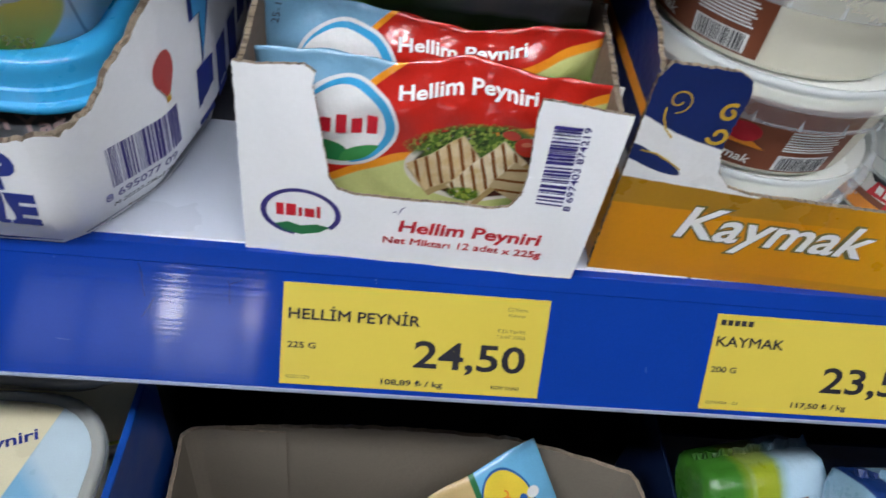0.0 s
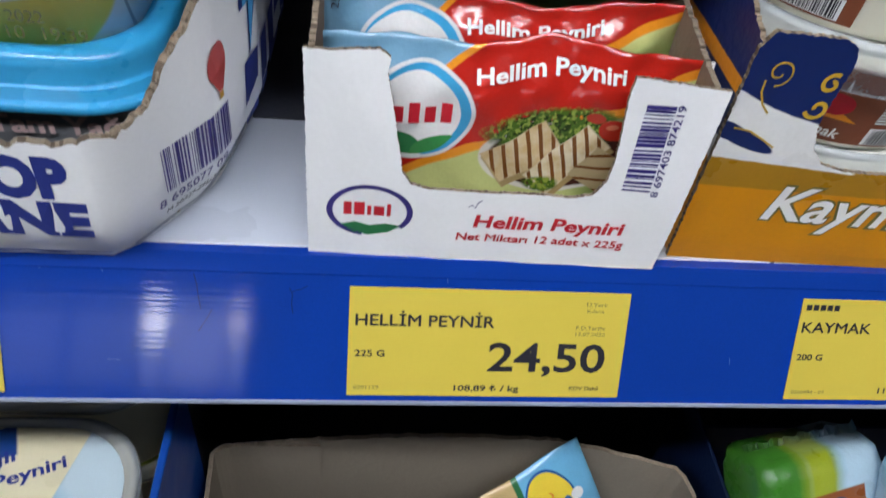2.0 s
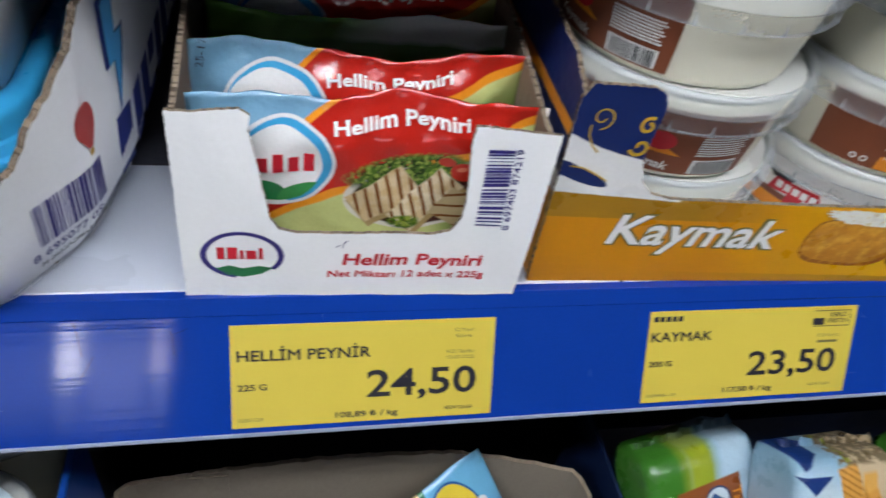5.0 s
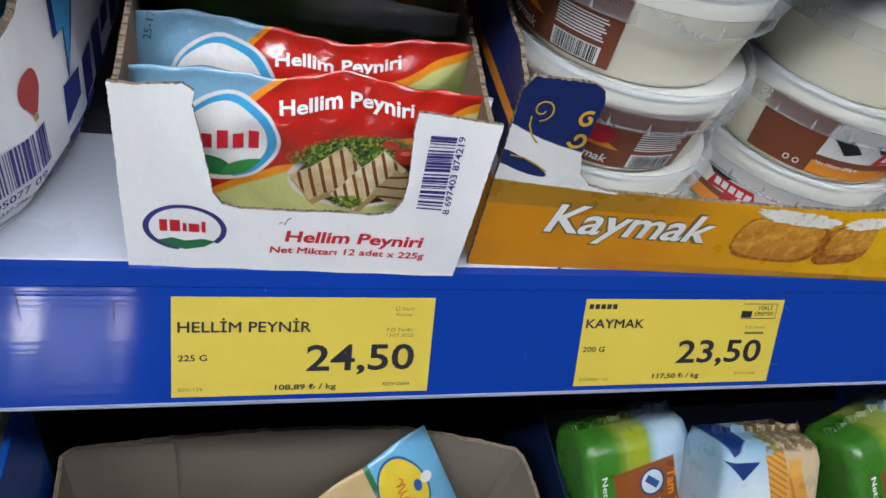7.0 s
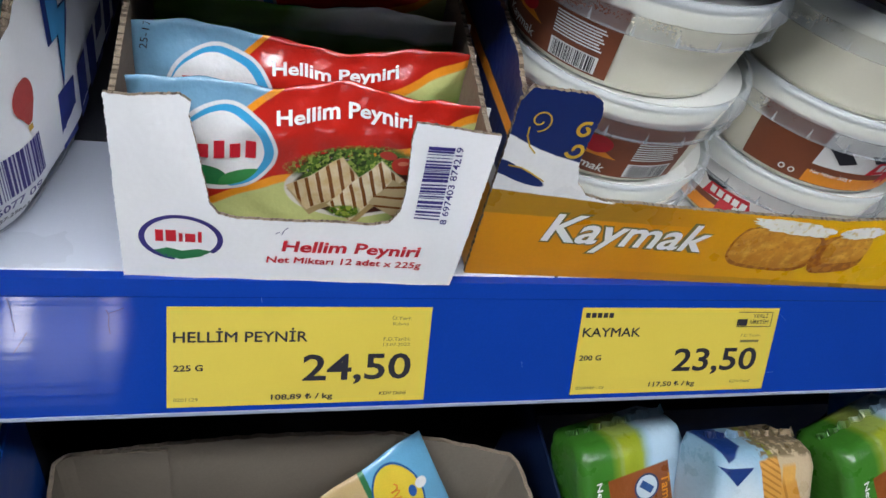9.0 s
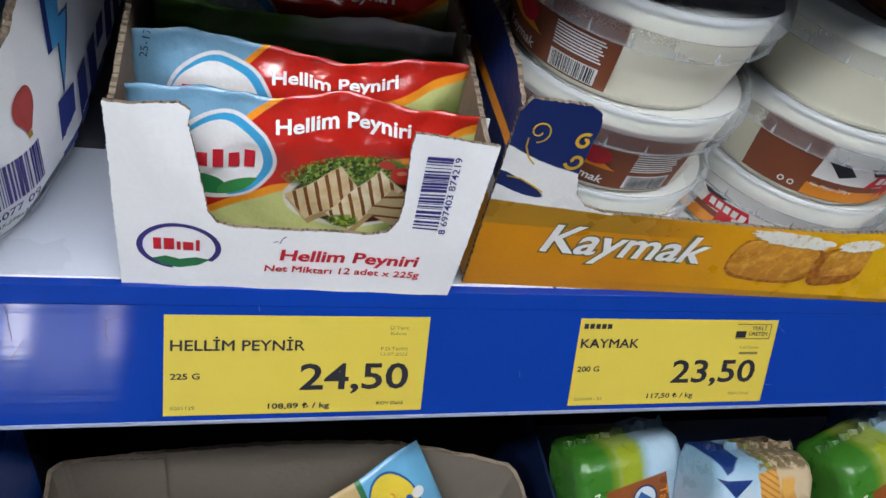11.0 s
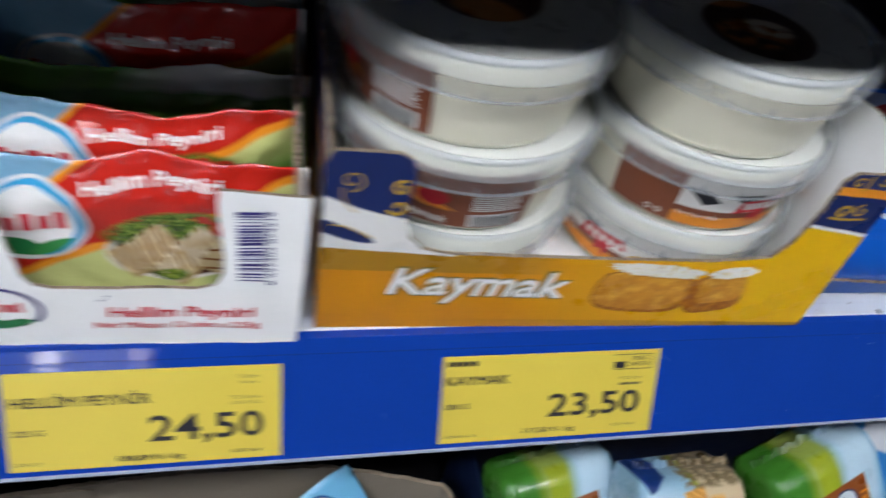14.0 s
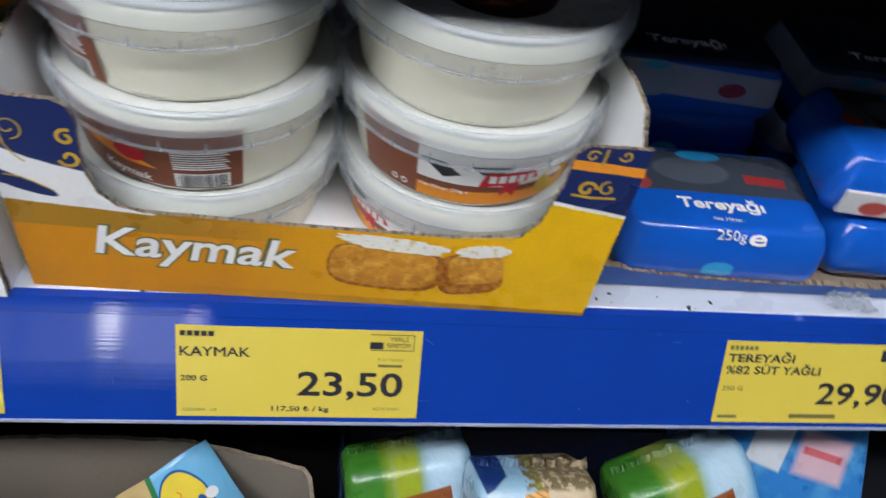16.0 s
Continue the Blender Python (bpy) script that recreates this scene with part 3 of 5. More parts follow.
# cheese packets
RED, SKY, ORANGE, LIME = (0.51, 0.019, 0.012), (0.18, 0.37, 0.54), (0.82, 0.30, 0.02), (0.58, 0.62, 0.24)
CREAM, CHAR, LEAF, DARK = (0.70, 0.56, 0.35), (0.20, 0.075, 0.02), (0.07, 0.14, 0.015), (0.06, 0.02, 0.015)
hellim_print = [
    (ORANGE, ("half", -0.84, 1.0, 0.0345, 0.0006)), (SKY, ("half", -0.84, 1.0, 0.0375, 0.0006)),
    (ORANGE, ("half", 0.43, -1.0, -0.0205, 0.0006)), (LIME, ("half", 0.43, -1.0, -0.0165, 0.0010)), ((0.10, 0.22, 0.03), ("half", 0.43, -1.0, -0.0060, 0.020), ("half", 1.0, 0.0, 0.105, 0.02)),
    ((0.74, 0.75, 0.76), ("ell", 0.0340, 0.0560, 0.0215, 0.0192, 0, 0.02)),
    ((0.05, 0.36, 0.66), ("ell", 0.0340, 0.0560, 0.0200, 0.0178, 0, 0.02), ("half", 0.8, 1.0, 0.068, 0.001)),
    ((0.84, 0.84, 0.84), ("ell", 0.0323, 0.0553, 0.0180, 0.0162, 0, 0.02)),
    ((0.02, 0.20, 0.06), ("ell", 0.0235, 0.0412, 0.0140, 0.0085, -8, 0.03), ("ell", 0.0330, 0.0556, 0.0180, 0.0168, 0, 0.02)),
    ((0.04, 0.27, 0.07), ("ell", 0.0435, 0.0405, 0.0110, 0.0068, 8, 0.03), ("ell", 0.0330, 0.0556, 0.0180, 0.0168, 0, 0.02)),
    ((0.74, 0.70, 0.62), ("ell", 0.0895, 0.0420, 0.0305, 0.0165, 6, 0.03)), (DARK, ("ell", 0.0910, 0.0425, 0.0285, 0.0150, 6, 0.05)),
    ((0.025, 0.05, 0.008), ("ell", 0.0870, 0.0540, 0.0260, 0.0085, 10, 0.30), ("noise", 300.0, 0.36, 0.08)),
    (LEAF, ("ell", 0.0860, 0.0550, 0.0250, 0.0080, 12, 0.30), ("noise", 420.0, 0.47, 0.06)),
    ((0.24, 0.33, 0.05), ("ell", 0.0850, 0.0548, 0.0250, 0.0080, 12, 0.30), ("noise", 640.0, 0.56, 0.05)),
    ((0.50, 0.03, 0.015), ("ell", 0.1080, 0.0565, 0.0060, 0.0050, 0, 0.10)), ((0.66, 0.16, 0.08), ("ell", 0.1065, 0.0580, 0.0022, 0.0012, 20, 0.3)), ((0.45, 0.04, 0.02), ("ell", 0.1000, 0.0605, 0.0035, 0.0022, 0, 0.2)),
    ((0.42, 0.30, 0.14), ("rect", 0.0765, 0.0405, 0.0142, 0.0085, 38, 0.05)), (CREAM, ("rect", 0.0755, 0.0425, 0.0140, 0.0078, 38, 0.06)), ((0.60, 0.40, 0.17), ("rect", 0.0755, 0.0425, 0.0140, 0.0078, 38, 0.06), ("noise", 200.0, 0.55, 0.35)),
    (CHAR, ("rect", 0.0755, 0.0425, 0.0138, 0.0076, 38, 0.06), ("stripe", 0.0048, 0.32, 14, 0.2)),
    ((0.40, 0.28, 0.12), ("rect", 0.0945, 0.0390, 0.0160, 0.0075, 50, 0.05)), ((0.80, 0.70, 0.50), ("rect", 0.0930, 0.0405, 0.0160, 0.0070, 50, 0.06)), ((0.62, 0.44, 0.20), ("rect", 0.0930, 0.0405, 0.0160, 0.0070, 50, 0.06), ("noise", 180.0, 0.56, 0.35)),
    (CHAR, ("rect", 0.0930, 0.0405, 0.0157, 0.0068, 50, 0.06), ("stripe", 0.0046, 0.32, 16, 0.5)),
    ((0.52, 0.40, 0.22), ("rect", 0.1065, 0.0370, 0.0085, 0.0080, 60, 0.06)), (CHAR, ("rect", 0.1065, 0.0370, 0.0085, 0.0080, 60, 0.06), ("stripe", 0.0058, 0.22, 95, 0.1)),
    (LEAF, ("ell", 0.0850, 0.0290, 0.0070, 0.0036, 0, 0.3), ("noise", 600.0, 0.40, 0.1)), ((0.28, 0.36, 0.05), ("ell", 0.0850, 0.0295, 0.0060, 0.0030, 0, 0.3), ("noise", 700.0, 0.54, 0.05))]
film_red = material("film_red", RED, 0.17, layers=hellim_print, vary=0.12, coat=0.7, bump=0.7, bump_scale=85, wobble=0.0007)
film_back = material("film_back", (0.12, 0.30, 0.04), 0.22, layers=[((0.68, 0.70, 0.69), ("half", 1.0, -0.5, 0.030, 0.03)), ((0.07, 0.20, 0.03), ("half", 0.0, -1.0, -0.075, 0.002))], vary=0.2, coat=0.6, bump=0.3, bump_scale=45)


class Pouch:
    """A filled film pouch in x and z, its front to -y, flat at its sealed rims."""

    def __init__(self, w, h, thick, sag, hump, seed):
        rng = random.Random(seed)
        self.w, self.h, self.thick, self.sag, self.hump = w, h, thick, sag, hump
        self.ph = [rng.uniform(0, 6.3) for _ in range(6)]

    def at(self, s, t, side):
        ph = self.ph
        a = max(0.0, min(1.0, min(s, 1 - s) / 0.16)) * max(0.0, min(1.0, min(t + 0.3, 1 - t) / 0.22))
        a = a * a * (3 - 2 * a)
        top = self.hump * math.exp(-((s - 0.58) / 0.16) ** 2) - self.sag * math.sin(math.pi * s) ** 2 + 0.0012 * math.sin(9 * s + ph[0])
        z = self.h * t + top * t ** 2
        y = side * (0.0004 + self.thick / 2 * a) + 0.0022 * t * math.sin(7 * s + ph[1]) + 0.0013 * math.sin(19 * s + 5 * t + ph[2]) * t
        y += side * 0.0006 * math.sin(31 * s + 17 * t + ph[3]) * a + 0.0008 * math.sin(47 * s - 23 * t + ph[4]) * t * t
        return Vector((self.w * s, y, z))

    def on(self, u, v, w):
        return self.at(u / self.w, min(1.0, v / self.h), -1) + Vector((0, -w, 0))

    def mesh(self, nx=56, nz=34):
        bm = bmesh.new()
        sheets = []
        for side in (-1, 1):
            grid = [[bm.verts.new(self.at(i / nx, j / nz, side)) for j in range(nz + 1)] for i in range(nx + 1)]
            sheets.append(grid)
            for i in range(nx):
                for j in range(nz):
                    q = (grid[i][j], grid[i + 1][j], grid[i + 1][j + 1], grid[i][j + 1])
                    bm.faces.new(q if side < 0 else q[::-1])
        f, b = sheets
        rim = [(i, 0) for i in range(nx)] + [(nx, j) for j in range(nz)] + [(i, nz) for i in range(nx, 0, -1)] + [(0, j) for j in range(nz, 0, -1)]
        for k in range(len(rim)):
            (i, j), (p, q) = rim[k], rim[(k + 1) % len(rim)]
            bm.faces.new((f[i][j], b[i][j], b[p][q], f[p][q]))
        return bm


def cheese_packet(x, y, lean, hump, seed, label, mat, words=True, turn=-1.0, h=0.085, dz=0.0, head=0.0722, tilt=0.0):
    m = frame_m(x, y, Z_DECK + 0.0045 + dz, turn, lean)
    t = thing("cheese_packet", m=m, label=label, category="packet", group="cheese packets in the white carton")
    pouch = Pouch(0.1385, h, 0.016, 0.002, hump, seed)
    part("film_pouch", pouch.mesh(), mat, t, "", smooth=True)
    part("edge_seal", loft_bm([[pouch.at(1.0, k / 20, 1) + Vector((dx, dy, 0)) for dx, dy in ((0, -0.0010), (0.0022, -0.0008), (0.0022, -0.0002), (0, 0.0))] for k in range(21)]), ink_white if words else mat, t, "pale cut edge of the film")
    if words:
        part("lettering", words_bm("Hellim Peyniri", 0.0049, 0.0545, head, 0.0530, 0.026, turn=tilt, on=pouch.on, lift=0.0007), ink_white, t, "white lettering")
        part("logo_bar", patch_bm([(0.0190 + k * 0.0060, 0.0535, 0.0230 + k * 0.0060, 0.0535 + (0.0080 if k % 2 == 0 else 0.0064)) for k in range(5)], pouch.on, 0.0006), ink_red, t, "plain red bars")
    if seed == 2:
        part("date_code", words_bm("25-17", 0.0030, 0.0055, 0.0700, 0.0120, 0.0, turn=80, on=pouch.on, lift=0.0006), ink, t)
    return t


cheese_packet(-0.0120, 0.0312, 1.5, 0.0068, 1, "red film cheese packet with grilled cheese picture, foremost", film_red, h=0.0828, dz=-0.0008, head=0.0700, tilt=3.6)
cheese_packet(-0.0135, 0.0600, 3.0, -0.001, 2, "red film cheese packet with grilled cheese picture", film_red, h=0.0812, dz=0.0055, head=0.0682, tilt=3.2)
cheese_packet(-0.0085, 0.0900, 4.0, 0.000, 3, "green and grey film cheese packet seen from its back", film_back, False, h=0.086)
cheese_packet(-0.0105, 0.1150, 4.0, 0.000, 4, "red film cheese packet with grilled cheese picture", film_red, h=0.092, dz=0.0125, head=0.0742)
cheese_packet(-0.0105, 0.1450, 4.0, 0.000, 5, "green and grey film cheese packet seen from its back", film_back, False, h=0.100)

# the orange carton of clotted-cream tubs
KHAKI, YELLOW, NAVY = (0.38, 0.19, 0.012), (0.86, 0.49, 0.003), (0.007, 0.020, 0.115)
kb = thing("display_carton", (0.265, 0.13, Z_DECK + 0.0012), "orange and navy cardboard tray printed Kaymak with plastic tubs", "carton", "cartons on the shelf")
FRONT2 = frame_m(0.1345, 0.0150, Z_DECK + 0.0015, -1.75, 1.5)
kay_print = [
    (YELLOW, ("half", 1.0, 0.15, 0.16, 0.14)),
    (KHAKI, ("half", -0.02, -1.0, -0.0075, 0.0008), ("half", 1.0, 0.0, 0.130, 0.16)),
    (KHAKI, ("half", 0.020, 1.0, 0.0395, 0.0006), ("half", -1.0, 0.0, -0.095, 0.05)),
    ((0.80, 0.80, 0.80), ("half", 0.07, 1.0, 0.0530, 0.0006), ("half", -1.0, 0.0, -0.060, 0.002)),
    ((0.82, 0.82, 0.80), ("rect", 0.250, 0.0700, 0.025, 0.0010, -9, 0.2), ("half", 1, 0, 0.215, 0.001)),
    (NAVY, ("half", 0.16, 1.0, 0.1110, 0.0006), ("half", 1.0, 0.0, 0.215, 0.002)),
    (NAVY, ("ell", 0.004, 0.0640, 0.0200, 0.0035, -22, 0.06)), (NAVY, ("half", 0.25, 1.0, 0.0790, 0.0006), ("half", 0.45, 1, 0.0820, 0.0006), ("half", -1.0, 0.0, -0.060, 0.002)),
    (NAVY, ("half", 0.10, 1.0, 0.1005, 0.0006), ("half", 1.0, 0.0, 0.215, 0.002)),
    (ORANGE, ("half", 0.06, 1.0, 0.1065, 0.0004), ("half", -0.06, -1.0, -0.1115, 0.0004), ("half", 1.0, 0.0, 0.215, 0.002))]
kay_board = material("kay_board", (0.64, 0.25, 0.004), 0.30, layers=kay_print, vary=0.12, grain=500, coarse=30, bump=0.2, bump_scale=35, wobble=0.0012)
navy_board = material("navy_board", NAVY, 0.32, layers=[(ORANGE, ("half", 0.0, 1.0, 0.078, 0.0005), ("half", 0.0, -1.0, -0.084, 0.0005)), ((0.74, 0.33, 0.012), ("half", 0.0, -1.0, -0.050, 0.001)), ((0.8, 0.8, 0.8), ("half", 0.0, 1.0, 0.05, 0.001), ("half", 0.0, -1.0, -0.060, 0.001))], vary=0.2, wobble=0.001)
cut2 = [(0, 0), (0.263, 0), (0.2645, 0.1050), (0.2375, 0.1045), (0.2330, 0.100), (0.2320, 0.083), (0.2270, 0.062), (0.2200, 0.0510), (0.190, 0.0478), (0.130, 0.0482), (0.090, 0.0490),
        (0.055, 0.0500), (0.045, 0.0525), (0.0385, 0.059), (0.0350, 0.070), (0.0355, 0.085), (0.0365, 0.094), (0.0345, 0.1010), (0.0290, 0.1040), (0.0040, 0.1045), (0.0, 0.098)]
front2 = part("front_panel", outline_bm(torn(cut2, 0.0009, 0.00030), 0.0022, flutes=True), [kay_board, kraft_edge, board_white, kraft_hole], kb, "orange board printed with bread and cream", FRONT2)
k_side = [(0, 0), (0.262, 0), (0.262, 0.108), (0.10, 0.106), (0.05, 0.110), (0.02, 0.107), (0.0, 0.099)]
part("side_panel", outline_bm(torn(k_side, 0.0010, 0.0007), 0.0020, flutes=True), [board_white, kraft_edge, navy_board, kraft_hole], kb, "", Matrix(((0.01, -1, 0, 0.1375), (1, 0.01, 0, 0.0182), (0, 0, 1, Z_DECK + 0.0015), (0, 0, 0, 1))))
part("side_panel", outline_bm(torn([(0, 0), (0.26, 0), (0.26, 0.108), (0.07, 0.112), (0.03, 0.117), (0.012, 0.116), (0.0, 0.104)], 0.0010, 0.0007), 0.0020, flutes=True), [board_white, kraft_edge, navy_board, kraft_hole], kb, "", Matrix(((0.01, 1, 0, 0.3945), (1, -0.01, 0, 0.0112), (0, 0, 1, Z_DECK + 0.0015), (0, 0, 0, 1))))
part("back_panel", box_bm((0.256, 0.003, 0.105), (0.266, 0.276, Z_DECK + 0.054)), board_white, kb, "", Matrix())
part("bottom", box_bm((0.254, 0.252, 0.0025), (0.266, 0.1475, Z_DECK + 0.0030)), board_white, kb, "", Matrix())
part("lettering_outline", words_bm("Kaymak", 0.0180, 0.0312, 0.0243, 0.0880, 0.050, 0.22, turn=-1.5, lift=0.0002), ink_grey, front2, "", FRONT2)
part("lettering", words_bm("Kaymak", 0.0176, 0.0315, 0.0246, 0.0870, 0.018, 0.22, turn=-1.5, lift=0.0005), ink_white, front2, "white slanted lettering", FRONT2)


# the printed slices of bread with cream
toast_print = material("toast_print", (0.66, 0.30, 0.030), 0.30, layers=[((0.46, 0.17, 0.014), ("half", 0.0, -1.0, -0.020, 0.016)), ((0.48, 0.18, 0.014), ("noise", 110.0, 0.55, 0.30)), ((0.80, 0.44, 0.07), ("noise", 190.0, 0.60, 0.25)), ((0.46, 0.17, 0.02), ("noise", 520.0, 0.64, 0.10))], vary=0.2, bump=0.05)
crust_print = material("crust_print", (0.30, 0.09, 0.010), 0.30, layers=[((0.48, 0.18, 0.015), ("noise", 240.0, 0.52, 0.10))], vary=0.2, bump=0.05)
cream_print = material("cream_print", (0.84, 0.82, 0.74), 0.30, layers=[((0.70, 0.58, 0.30), ("noise", 260.0, 0.60, 0.08))], vary=0.1, bump=0.05)


def slice_outline(cu, cv, hu, hv, tilt, power=3.2, n=44, ragged=0.0, seed=0):
    """A rounded slice: a squared-off oval, tilted, with a ragged rim where asked for."""
    r = random.Random(seed)
    ca, sa = math.cos(radians(tilt)), math.sin(radians(tilt))
    out = []
    for k in range(n):
        a = 2 * math.pi * k / n
        f = 1 + r.uniform(-ragged, ragged)
        x = hu * f * math.copysign(abs(math.cos(a)) ** (2 / power), math.cos(a))
        y = hv * f * math.copysign(abs(math.sin(a)) ** (2 / power), math.sin(a))
        out.append((cu + x * ca - y * sa, cv + x * sa + y * ca))
    return out


for name, mat, lift, cu, cv, hu, hv, tilt, power, rag, seed in (
        ("bread_print", crust_print, 0.00020, 0.1605, 0.0262, 0.0270, 0.0148, -4, 3.4, 0.012, 1), ("bread_print", toast_print, 0.00030, 0.1600, 0.0268, 0.0255, 0.0132, -4, 3.2, 0.012, 2),
        ("bread_print", crust_print, 0.00040, 0.2005, 0.0255, 0.0160, 0.0138, 10, 3.6, 0.012, 3), ("bread_print", toast_print, 0.00050, 0.2030, 0.0290, 0.0132, 0.0100, 10, 3.4, 0.012, 4),
        ("cream_print", cream_print, 0.00060, 0.1630, 0.0420, 0.0250, 0.0042, -6, 2.4, 0.13, 5), ("cream_print", cream_print, 0.00062, 0.2045, 0.0410, 0.0120, 0.0040, 8, 2.4, 0.13, 6)):
    part(name, shape_bm([p if p[1] < 0.0470 else (p[0], 0.0470) for p in slice_outline(cu, cv, hu, hv, tilt, power, ragged=rag, seed=seed)], lift=lift), mat, front2, "printed bread slice" if mat is not cream_print else "printed clotted cream", FRONT2)


def spiral(cu, cv, r, turns, start, grow=1.0, n=30):
    return [(cu + r * (1 - grow * i / n * 0.75) * math.cos(radians(start) + turns * 2 * math.pi * i / n), cv + r * (1 - grow * i / n * 0.75) * math.sin(radians(start) + turns * 2 * math.pi * i / n)) for i in range(n + 1)]


for pts, wd in ((spiral(0.0110, 0.0900, 0.0055, 1.2, -90), 0.0007), ([(0.0072, 0.0865), (0.0075, 0.082), (0.010, 0.077), (0.0135, 0.0735)], 0.0007),
                (spiral(0.0315, 0.0870, 0.0040, 1.1, 60), 0.0016), (spiral(0.0310, 0.0770, 0.0045, 1.0, 200), 0.0016), ([(0.0035, 0.0665), (0.010, 0.0655), (0.016, 0.0625), (0.022, 0.0590)], 0.0007),
                (spiral(0.2420, 0.0825, 0.0042, 1.1, 0), 0.0018), (spiral(0.2510, 0.0835, 0.0040, 1.0, 90), 0.0012), ([(0.236, 0.0790), (0.245, 0.0780), (0.256, 0.0785)], 0.0014),
                (spiral(0.2400, 0.1000, 0.0030, 1.0, 30), 0.0009), (spiral(0.2540, 0.1015, 0.0030, 1.0, 200), 0.0010), ([(0.245, 0.0955), (0.2455, 0.104)], 0.0012)):
    part("gold_scroll", ribbon_bm(pts, wd), ink_gold, front2, "gold printed scroll", FRONT2)

# cream tubs
cream_fill = material("cream_fill", (0.75, 0.725, 0.60), 0.35, vary=0.05, sss=0.25, coat=0.3, bump=0.05, coarse=30)
frosted = material("frosted", (0.62, 0.67, 0.72), 0.20, vary=0.08, alpha=0.36, bump=0.0, coarse=30)
lid_floor = material("lid_floor", (0.60, 0.61, 0.59), 0.30, vary=0.05, alpha=1.0, bump=0.0)
brown_label = material("brown_label", (0.21, 0.060, 0.026), 0.35, vary=0.15, bump=0.05)
lid_label = material("lid_label", (0.05, 0.015, 0.010), 0.3, layers=[((0.42, 0.17, 0.03), ("ell", -0.002, 0.019, 0.018, 0.013, 20, 0.3), ("noise", 110.0, 0.45, 0.12)), ((0.45, 0.20, 0.05), ("ell", 0.012, -0.012, 0.016, 0.010, 20, 0.3)), ((0.7, 0.65, 0.55), ("ell", -0.01, 0.01, 0.012, 0.008, 0, 0.3), ("noise", 150.0, 0.45, 0.1))], axes="XY", vary=0.2)
R_TOP, R_FOOT, R_LID, TUB_H, LID_Z = 0.0610, 0.0545, 0.0655, 0.0455, 0.0360


def round_on(cx, cy, z0):
    """Lays u (along the girth, 0 at the front) and v (height) on the tub's wall."""
    def on(u, v, w):
        r = R_FOOT + (R_TOP - R_FOOT) * min(1.0, v / 0.0435) + 0.0004 + w
        a = u / R_TOP
        return Vector((r * math.sin(a), -r * math.cos(a), v))
    return on


